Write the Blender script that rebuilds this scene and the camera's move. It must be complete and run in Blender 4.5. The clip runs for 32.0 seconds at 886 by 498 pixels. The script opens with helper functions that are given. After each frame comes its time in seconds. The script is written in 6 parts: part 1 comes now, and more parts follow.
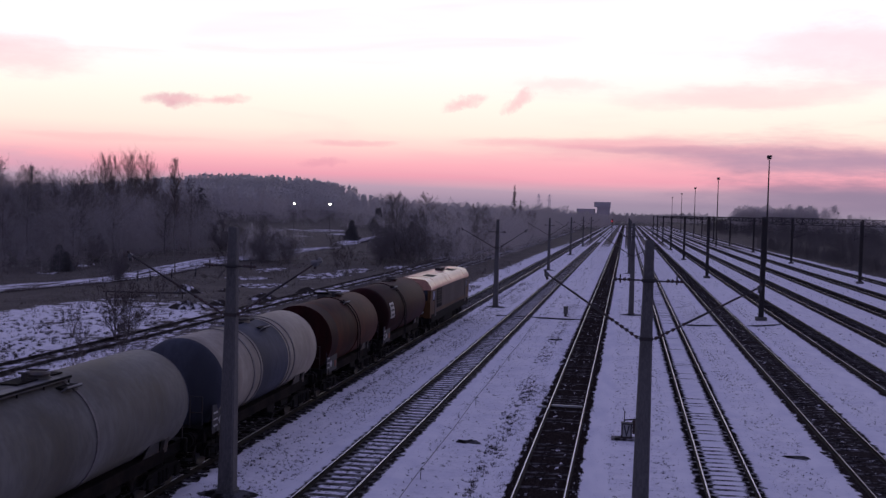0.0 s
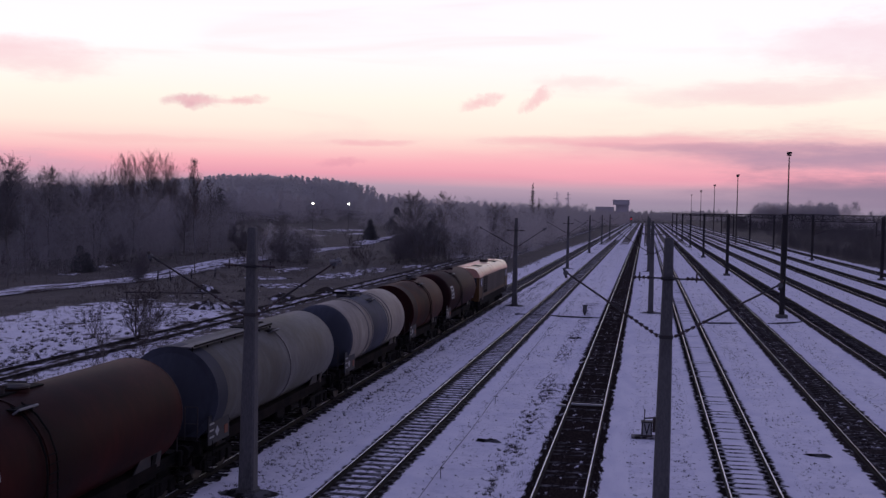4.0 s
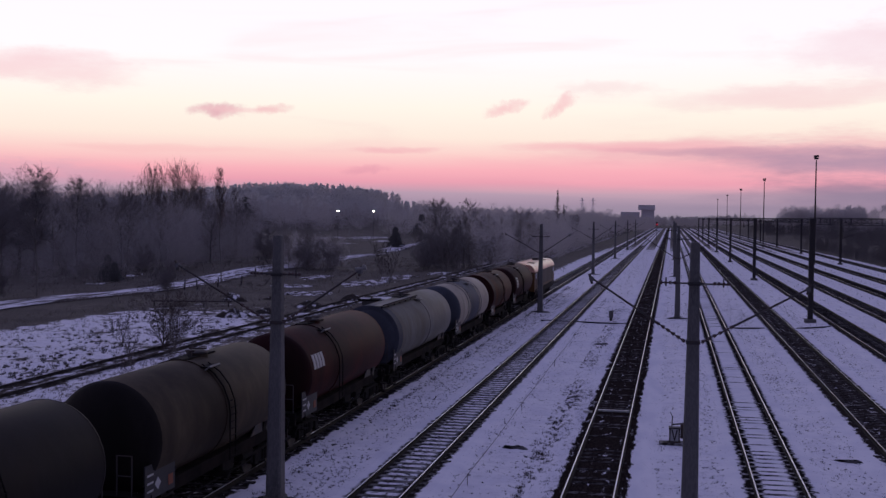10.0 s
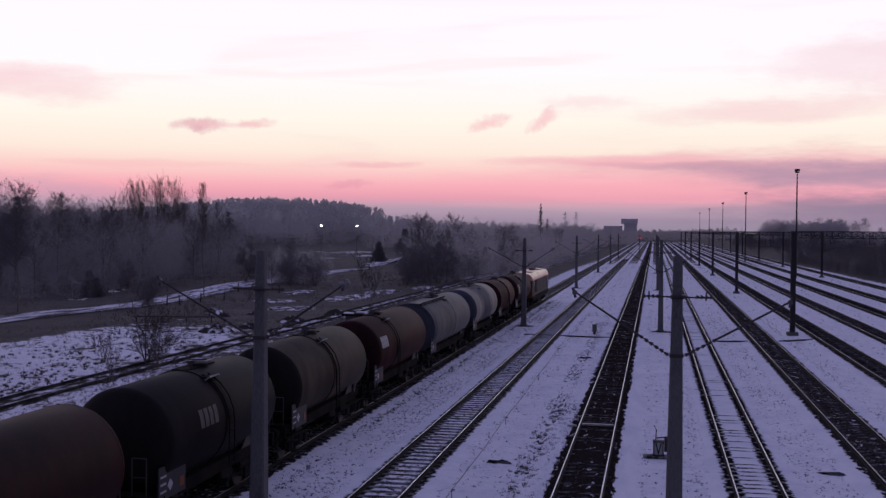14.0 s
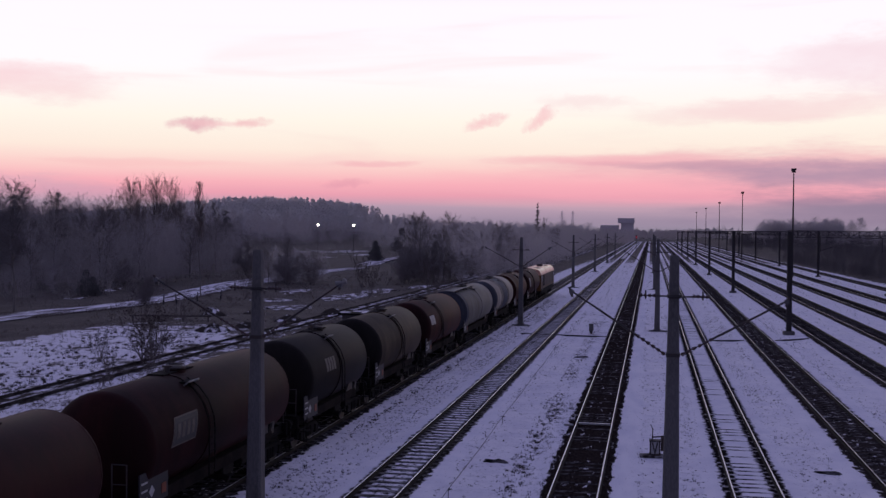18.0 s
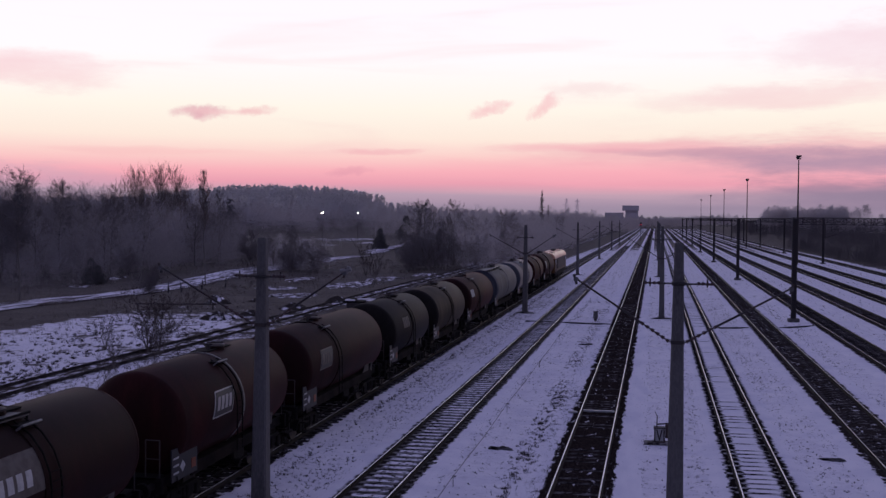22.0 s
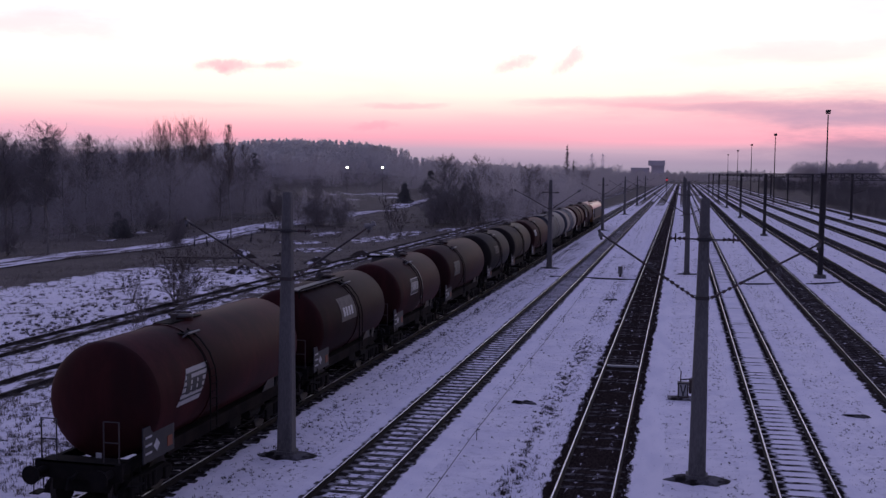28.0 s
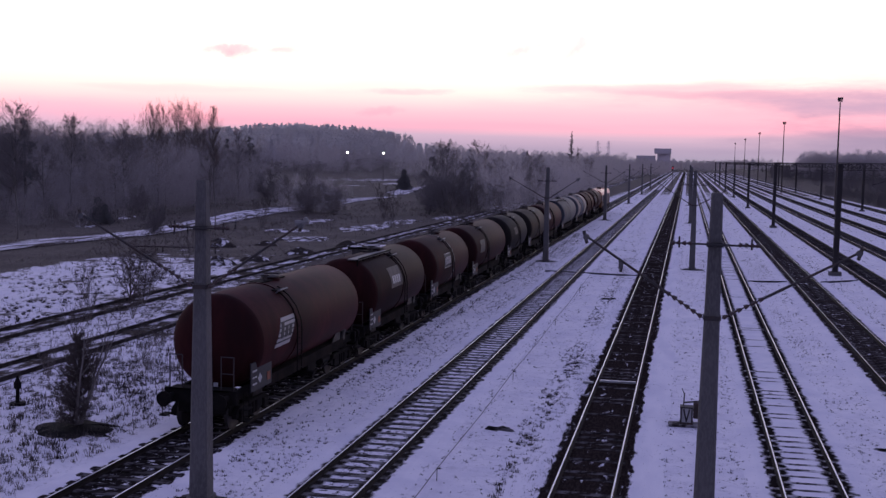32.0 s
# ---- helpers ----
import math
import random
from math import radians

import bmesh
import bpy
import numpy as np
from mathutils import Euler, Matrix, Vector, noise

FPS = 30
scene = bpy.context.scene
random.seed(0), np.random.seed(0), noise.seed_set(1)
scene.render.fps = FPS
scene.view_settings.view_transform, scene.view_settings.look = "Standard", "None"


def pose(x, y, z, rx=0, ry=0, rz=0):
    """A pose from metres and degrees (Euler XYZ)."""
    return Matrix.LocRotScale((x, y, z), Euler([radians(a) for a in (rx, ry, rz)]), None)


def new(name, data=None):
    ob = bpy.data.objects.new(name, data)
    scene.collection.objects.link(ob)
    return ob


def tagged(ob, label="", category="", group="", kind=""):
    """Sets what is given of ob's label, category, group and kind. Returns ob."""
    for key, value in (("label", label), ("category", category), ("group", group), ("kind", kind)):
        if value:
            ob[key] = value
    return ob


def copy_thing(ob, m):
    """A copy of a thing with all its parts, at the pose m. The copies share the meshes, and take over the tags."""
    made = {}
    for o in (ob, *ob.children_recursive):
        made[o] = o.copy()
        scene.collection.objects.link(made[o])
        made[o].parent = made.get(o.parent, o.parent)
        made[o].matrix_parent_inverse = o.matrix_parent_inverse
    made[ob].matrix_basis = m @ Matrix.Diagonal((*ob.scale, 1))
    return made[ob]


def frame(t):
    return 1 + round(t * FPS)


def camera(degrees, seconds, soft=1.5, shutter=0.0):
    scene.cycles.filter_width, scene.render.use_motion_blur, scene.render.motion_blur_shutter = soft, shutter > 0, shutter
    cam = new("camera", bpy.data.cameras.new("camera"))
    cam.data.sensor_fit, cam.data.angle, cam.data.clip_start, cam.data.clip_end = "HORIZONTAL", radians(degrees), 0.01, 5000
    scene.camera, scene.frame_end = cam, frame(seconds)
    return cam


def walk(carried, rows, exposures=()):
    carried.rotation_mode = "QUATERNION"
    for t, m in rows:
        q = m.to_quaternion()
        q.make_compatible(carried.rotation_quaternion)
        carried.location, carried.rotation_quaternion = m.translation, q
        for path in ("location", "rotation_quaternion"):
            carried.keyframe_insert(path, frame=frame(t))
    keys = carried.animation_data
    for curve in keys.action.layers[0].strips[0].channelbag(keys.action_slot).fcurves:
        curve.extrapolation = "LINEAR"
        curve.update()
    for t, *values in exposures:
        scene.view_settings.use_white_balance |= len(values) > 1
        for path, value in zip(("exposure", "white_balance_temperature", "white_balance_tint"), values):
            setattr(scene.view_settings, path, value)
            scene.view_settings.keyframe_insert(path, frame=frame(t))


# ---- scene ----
cam = camera(45.0, 32.0, 1.42)
EYE = (0.0, 0.0, 8.45)
# seconds, metres ahead, yaw, pitch, roll
walk(cam, [(t, pose(EYE[0], EYE[1] + d, EYE[2], 90 + p, r, y)) for t, d, y, p, r in [
    (0.0, 0.00, 9.75, -2.06, -1.57),
    (0.5, 0.00, 9.80, -2.00, -1.41),
    (1.0, 0.00, 9.71, -2.14, -1.34),
    (1.5, 0.00, 10.28, -2.05, -1.11),
    (2.0, 0.00, 10.21, -2.02, -1.16),
    (2.5, 0.00, 10.10, -1.76, -1.11),
    (3.0, 0.00, 10.73, -2.29, -1.04),
    (3.5, 0.00, 10.66, -2.18, -1.20),
    (5.5, 0.00, 11.19, -2.08, -1.07),
    (6.0, 0.00, 11.25, -2.00, -1.05),
    (6.5, 0.00, 11.26, -2.08, -1.04),
    (7.0, 0.00, 11.08, -2.08, -1.07),
    (7.5, 0.00, 10.97, -1.84, -1.18),
    (8.0, 0.00, 11.23, -2.13, -1.14),
    (8.5, 0.00, 10.16, -0.72, -0.52),
    (9.0, 0.00, 12.29, -1.84, -0.59),
    (9.5, 0.00, 12.05, -1.77, -1.11),
    (10.0, 0.00, 12.06, -1.80, -0.72),
    (10.5, 0.00, 11.82, -2.08, -0.84),
    (11.0, 0.00, 11.74, -1.68, -0.75),
    (11.5, 0.00, 11.69, -1.49, -0.69),
    (12.0, 0.00, 11.70, -1.53, -0.69),
    (12.5, 0.00, 11.50, -1.27, -0.72),
    (13.0, 0.00, 11.32, -1.12, -0.70),
    (13.5, 0.00, 11.11, -0.90, -0.68),
    (14.0, 0.00, 11.17, -1.02, -0.55),
    (14.5, 0.00, 11.17, -1.11, -0.62),
    (16.5, 0.00, 11.29, -1.30, -0.60),
    (17.0, 0.00, 10.96, -1.00, -0.51),
    (17.5, 0.00, 10.72, -0.89, -0.63),
    (18.0, 0.00, 11.00, -1.06, -0.59),
    (18.5, 0.00, 11.35, -1.43, -0.57),
    (19.0, 0.00, 11.08, -1.23, -0.59),
    (19.5, 0.00, 10.94, -1.07, -0.48),
    (20.0, 0.00, 10.89, -0.97, -0.53),
    (20.5, 0.00, 11.08, -1.22, -0.48),
    (21.0, 0.00, 11.09, -1.36, -0.47),
    (21.5, 0.00, 11.21, -1.58, -0.44),
    (22.0, 0.00, 11.23, -1.72, -0.48),
    (22.5, 0.00, 11.39, -2.24, -0.54),
    (23.0, 0.00, 11.49, -2.31, -0.62),
    (23.5, 0.00, 11.89, -2.51, -0.43),
    (24.0, 0.00, 12.23, -3.10, -0.47),
    (24.5, 0.00, 12.17, -3.23, -0.50),
    (26.5, 0.00, 12.55, -3.48, -0.53),
    (27.0, 0.00, 12.53, -3.58, -0.50),
    (27.5, 0.00, 12.46, -3.74, -0.60),
    (28.0, 0.00, 12.55, -4.15, -0.59),
    (28.5, 0.00, 12.63, -4.43, -0.63),
    (29.0, 0.00, 12.37, -4.52, -0.81),
    (29.5, 0.00, 11.87, -4.41, -1.01),
    (30.0, 0.00, 11.68, -4.20, -0.74),
    (30.5, 0.38, 11.83, -4.34, -0.77),
    (31.0, 2.37, 12.00, -4.55, -0.95),
    (31.5, 4.17, 12.53, -4.66, -0.99),
    (32.0, 5.98, 12.86, -4.89, -1.10),
]],
     exposures=((0.0, -0.04), (5.0, -0.1), (22.0, -0.12), (24.5, -0.04), (28.0, 0.19), (29.5, 0.36), (32.0, 0.41)))

# ---------------------------------------------------------------- sky and light
SKY_STRENGTH = 1.0


def build_world():
    w = bpy.data.worlds.new("dusk_sky")
    w.use_nodes = True
    scene.world = w
    nt = w.node_tree
    nt.nodes.clear()
    N, L = nt.nodes.new, nt.links.new
    out, bg = N("ShaderNodeOutputWorld"), N("ShaderNodeBackground")
    tc, sep = N("ShaderNodeTexCoord"), N("ShaderNodeSeparateXYZ")
    L(tc.outputs["Generated"], sep.inputs[0])

    def m(op, a, b=0.0, c=None, clamp=False):
        n = N("ShaderNodeMath")
        n.operation, n.use_clamp = op, clamp
        for i, v in enumerate((a, b, c)):
            if v is None:
                continue
            if isinstance(v, (int, float)):
                n.inputs[i].default_value = v
            else:
                L(v, n.inputs[i])
        return n.outputs[0]

    def ramp(fac, stops):
        n = N("ShaderNodeValToRGB")
        el = n.color_ramp.elements
        while len(el) < len(stops):
            el.new(0.5)
        for e, (p, c) in zip(el, stops):
            e.position, e.color = p, (*c, 1)
        L(fac, n.inputs[0])
        return n.outputs[0]

    def mix(fac, a, b, mode="MIX"):
        n = N("ShaderNodeMix")
        n.data_type, n.blend_type = "RGBA", mode
        for i, v in ((0, fac), (6, a), (7, b)):
            if isinstance(v, (int, float)):
                n.inputs[i].default_value = v
            elif isinstance(v, tuple):
                n.inputs[i].default_value = (*v, 1)
            else:
                L(v, n.inputs[i])
        return n.outputs[2]

    up = m("MAXIMUM", sep.outputs[2], 0.0)
    h = m("SQRT", up)
    # the sunset side
    glow = ramp(h, [(0.0, (0.31, 0.27, 0.37)), (0.10, (0.38, 0.29, 0.40)), (0.145, (0.52, 0.36, 0.47)), (0.178, (0.90, 0.385, 0.485)),
                    (0.205, (1.03, 0.485, 0.545)), (0.235, (1.06, 0.68, 0.65)), (0.268, (1.08, 0.90, 0.79)),
                    (0.315, (1.09, 1.01, 0.90)), (0.38, (1.12, 1.06, 1.09)), (0.45, (1.12, 1.04, 1.12)),
                    (0.58, (0.55, 0.52, 0.85)), (0.78, (0.245, 0.262, 0.51)), (1.0, (0.168, 0.185, 0.385))])
    # the side away from it
    dusk = ramp(h, [(0.0, (0.10, 0.10, 0.18)), (0.2, (0.16, 0.14, 0.25)), (0.4, (0.165, 0.17, 0.32)),
                    (1.0, (0.168, 0.185, 0.385))])
    az = m("ADD", m("MULTIPLY", sep.outputs[1], 0.94), m("MULTIPLY", sep.outputs[0], -0.34))
    side = N("ShaderNodeMapRange")
    side.interpolation_type = "SMOOTHSTEP"
    side.inputs[1].default_value, side.inputs[2].default_value = -0.25, 0.75
    L(az, side.inputs[0])
    sky = mix(side.outputs[0], dusk, glow)
    # streaks of high cloud, drawn out along the horizon
    mp = N("ShaderNodeMapping")
    mp.inputs[3].default_value = (3.2, 3.2, 34.0)
    mp.inputs[2].default_value = (0.0, 0.035, 0.0)
    mp.inputs[1].default_value = (0.3, 0.1, 0.65)
    L(tc.outputs["Generated"], mp.inputs[0])
    ns = N("ShaderNodeTexNoise")
    ns.inputs["Scale"].default_value, ns.inputs["Detail"].default_value = 1.0, 5.0
    ns.inputs["Distortion"].default_value = 0.8
    L(mp.outputs[0], ns.inputs["Vector"])
    st = N("ShaderNodeMapRange")
    st.interpolation_type = "SMOOTHSTEP"
    st.inputs[1].default_value, st.inputs[2].default_value = 0.52, 0.78
    L(ns.outputs["Fac"], st.inputs[0])
    sky = mix(m("MULTIPLY", st.outputs[0], 0.22), sky, (0.95, 0.50, 0.56))

    bearing = m("ARCTAN2", sep.outputs[0], sep.outputs[1])

    def cloud(azim, elev, wide, high, tilt, colour, much, seed):
        """One ragged cloud at a bearing (degrees, to the right of the tracks) and height over the horizon."""
        q = N("ShaderNodeMapping")
        q.inputs[3].default_value = (60 / wide, 60 / wide, 34 / high ** 0.5)
        q.inputs[1].default_value = (seed, seed * 0.7, seed * 1.3)
        L(tc.outputs["Generated"], q.inputs[0])
        nz, cut = N("ShaderNodeTexNoise"), N("ShaderNodeSeparateColor")
        nz.inputs["Scale"].default_value, nz.inputs["Detail"].default_value, nz.inputs["Roughness"].default_value = 1.0, 6.0, 0.62
        L(q.outputs[0], nz.inputs["Vector"])
        L(nz.outputs["Color"], cut.inputs[0])
        dx = m("DIVIDE", m("SUBTRACT", bearing, radians(azim)), radians(wide))
        dz = m("DIVIDE", m("SUBTRACT", sep.outputs[2], math.sin(radians(elev))), radians(high))
        dz = m("SUBTRACT", dz, m("MULTIPLY", dx, tilt))
        dx = m("ADD", dx, m("MULTIPLY", m("SUBTRACT", cut.outputs[0], 0.5), 1.7))
        dz = m("ADD", dz, m("MULTIPLY", m("SUBTRACT", cut.outputs[1], 0.5), 3.2))
        d = m("ADD", m("MULTIPLY", dx, dx), m("MULTIPLY", dz, dz))
        d = m("ADD", d, m("MULTIPLY", m("SUBTRACT", cut.outputs[2], 0.5), 1.2))
        k = N("ShaderNodeMapRange")
        k.interpolation_type = "SMOOTHSTEP"
        for i, v in ((1, 1.7), (2, -0.45), (3, 0.0), (4, much)):
            k.inputs[i].default_value = v
        L(d, k.inputs[0])
        return k.outputs[0], colour

    rose, violet = (1.0, 0.50, 0.56), (0.44, 0.29, 0.42)
    for spec in ((3.0, 2.35, 15.0, 0.8, 0.0, (1.04, 0.44, 0.53), 0.6, 31.7), (-36.0, 1.5, 8.0, 1.0, 0.0, (0.56, 0.42, 0.55), 0.6, 33.1), (7.0, 3.5, 13.0, 1.1, 0.05, (0.90, 0.43, 0.51), 0.8, 21.3), (-24.0, 5.35, 1.35, 0.42, 0.0, (0.80, 0.38, 0.47), 0.85, 1.0), (-22.6, 5.42, 2.2, 0.15, 0.12, (1.0, 0.62, 0.64), 0.6, 41.3), (-21.2, 5.45, 0.9, 0.22, 0.4, (0.95, 0.50, 0.54), 0.6, 2.4),
                 (-8.8, 5.75, 1.1, 0.34, 0.6, rose, 0.7, 3.1), (-5.8, 5.95, 0.8, 0.45, 0.9, rose, 0.65, 4.2),
                 (10.5, 2.95, 8.5, 0.8, -0.3, violet, 0.95, 5.7), (2.0, 3.5, 5.5, 0.22, -0.3, (0.62, 0.34, 0.45), 0.7, 6.3),
                 (-2.0, 3.75, 5.5, 0.30, 0.0, (0.98, 0.44, 0.52), 0.6, 7.9), (-14.5, 3.45, 2.6, 0.16, 0.3, (0.95, 0.45, 0.52), 0.6, 8.4),
                 (-34.0, 7.2, 5.5, 0.9, -0.2, (1.0, 0.60, 0.66), 0.6, 9.1), (-16.3, 2.4, 1.2, 0.22, 0.3, (0.80, 0.34, 0.45), 0.6, 2.9),
                 (6.0, 6.3, 6.0, 0.7, 0.3, (1.0, 0.66, 0.70), 0.65, 11.7), (11.0, 8.3, 6.0, 1.3, -0.3, (1.0, 0.74, 0.82), 0.75, 12.9),
                 (-3.5, 6.7, 2.5, 0.4, -0.2, (1.0, 0.72, 0.74), 0.5, 14.1), (12.0, 1.3, 9.5, 1.0, 0.1, (0.30, 0.225, 0.335), 0.95, 15.3),
                 (-27.0, 3.3, 5.0, 0.2, 0.0, (1.0, 0.52, 0.55), 0.4, 16.5)):
        f, c = cloud(*spec)
        sky = mix(f, sky, c)
    L(sky, bg.inputs["Color"])
    bg.inputs["Strength"].default_value = SKY_STRENGTH
    L(bg.outputs[0], out.inputs["Surface"])


build_world()


# ---------------------------------------------------------------- materials
def material(name, colour, rough=0.8, metal=0.0, vary=None, scale=4.0, amount=0.5, bump=0.0, bump_scale=30.0,
             fine=None, fine_scale=40.0, fine_amount=0.3, stretch=(1, 1, 1), emit=None, specular=0.5, island=0.0, coat=0.0, spill=0.0, level=None, leafy=0.0):
    """A surface with a base colour, broad stains (vary), fine grain (fine) and relief."""
    mt = bpy.data.materials.new(name)
    mt.use_nodes = True
    nt = mt.node_tree
    N, L = nt.nodes.new, nt.links.new
    b = nt.nodes["Principled BSDF"]
    b.inputs["Roughness"].default_value, b.inputs["Metallic"].default_value = rough, metal
    b.inputs["Specular IOR Level"].default_value = specular
    b.inputs["Coat Weight"].default_value, b.inputs["Coat Roughness"].default_value = coat, 0.08
    tc, mp = N("ShaderNodeTexCoord"), N("ShaderNodeMapping")
    mp.inputs[3].default_value = stretch
    L(tc.outputs["Object"], mp.inputs[0])
    col = N("ShaderNodeRGB").outputs[0]
    col.default_value = (*colour, 1)

    def layer(col, other, sc, amt, lo, hi):
        n, r, x = N("ShaderNodeTexNoise"), N("ShaderNodeMapRange"), N("ShaderNodeMix")
        n.inputs["Scale"].default_value, n.inputs["Detail"].default_value = sc, 6.0
        n.inputs["Roughness"].default_value = 0.62
        r.interpolation_type = "SMOOTHSTEP"
        r.inputs[1].default_value, r.inputs[2].default_value, r.inputs[4].default_value = lo, hi, amt
        x.data_type = "RGBA"
        x.inputs[7].default_value = (*other, 1)
        L(mp.outputs[0], n.inputs["Vector"])
        L(n.outputs["Fac"], r.inputs[0])
        L(r.outputs[0], x.inputs[0])
        L(col, x.inputs[6])
        return x.outputs[2]

    if vary:
        col = layer(col, vary, scale, amount, 0.38, 0.66)
    if fine:
        col = layer(col, fine, fine_scale, fine_amount, 0.42, 0.62)
    if spill:
        # a dark run of spilt oil down from the manhole, ragged at its sides
        sp, n2, ma, mb, mc, md, xr = N("ShaderNodeSeparateXYZ"), N("ShaderNodeTexNoise"), N("ShaderNodeMath"), N("ShaderNodeMath"), N("ShaderNodeMath"), N("ShaderNodeMapRange"), N("ShaderNodeMix")
        L(tc.outputs["Object"], sp.inputs[0])
        n2.inputs["Scale"].default_value, n2.inputs["Detail"].default_value = 0.8, 5.0
        L(tc.outputs["Object"], n2.inputs["Vector"])
        ma.operation, mb.operation, mc.operation = "SUBTRACT", "ABSOLUTE", "MULTIPLY_ADD"
        L(sp.outputs[1], ma.inputs[0])
        ma.inputs[1].default_value = -0.5
        L(ma.outputs[0], mb.inputs[0])
        L(mb.outputs[0], mc.inputs[0])
        mc.inputs[1].default_value = 0.22
        L(n2.outputs["Fac"], mc.inputs[2])
        me_ = N("ShaderNodeMath")
        me_.operation = "MULTIPLY_ADD"
        L(sp.outputs[2], me_.inputs[0])
        me_.inputs[1].default_value = -0.2
        L(mc.outputs[0], me_.inputs[2])
        md.interpolation_type = "SMOOTHSTEP"
        for i, v in ((1, 0.42), (2, 0.0), (3, 0.0), (4, spill)):
            md.inputs[i].default_value = v
        L(me_.outputs[0], md.inputs[0])
        xr.data_type = "RGBA"
        xr.inputs[7].default_value = (0.018, 0.0125, 0.010, 1)
        L(md.outputs[0], xr.inputs[0])
        L(col, xr.inputs[6])
        col = xr.outputs[2]
    if island:
        oi, hs, mr = N("ShaderNodeObjectInfo"), N("ShaderNodeHueSaturation"), N("ShaderNodeMapRange")
        mr.inputs[3].default_value, mr.inputs[4].default_value = 1 - island, 1 + island
        L(oi.outputs["Random"], mr.inputs[0])
        L(mr.outputs[0], hs.inputs["Value"])
        L(col, hs.inputs["Color"])
        col = hs.outputs[0]
    L(col, b.inputs["Base Color"])
    if bump:
        n, k = N("ShaderNodeTexNoise"), N("ShaderNodeBump")
        n.inputs["Scale"].default_value, n.inputs["Detail"].default_value = bump_scale, 5.0
        k.inputs["Strength"].default_value, k.inputs["Distance"].default_value = bump, 0.02
        L(mp.outputs[0], n.inputs["Vector"])
        L(n.outputs["Fac"], k.inputs["Height"])
        L(k.outputs[0], b.inputs["Normal"])
    if level:
        # fine foliage scatters light like a soft mass: its slivers share most of one normal
        gn, va, vn = N("ShaderNodeNewGeometry"), N("ShaderNodeVectorMath"), N("ShaderNodeVectorMath")
        va.operation, vn.operation = "MULTIPLY_ADD", "NORMALIZE"
        L(gn.outputs["True Normal"], va.inputs[0])
        va.inputs[1].default_value = (0.08, 0.08, 0.08)
        va.inputs[2].default_value = level
        L(va.outputs[0], vn.inputs[0])
        L(vn.outputs[0], b.inputs["Normal"])
    if leafy:
        # thin twigs and needles let part of the light behind them through
        tl, mx = N("ShaderNodeBsdfTranslucent"), N("ShaderNodeMixShader")
        L(col, tl.inputs["Color"])
        mx.inputs[0].default_value = leafy
        L(b.outputs[0], mx.inputs[1])
        L(tl.outputs[0], mx.inputs[2])
        L(mx.outputs[0], nt.nodes["Material Output"].inputs["Surface"])
    if emit:
        b.inputs["Emission Color"].default_value, b.inputs["Emission Strength"].default_value = (*emit[0], 1), emit[1]
    return mt


SNOW_C = (0.82, 0.785, 0.83)


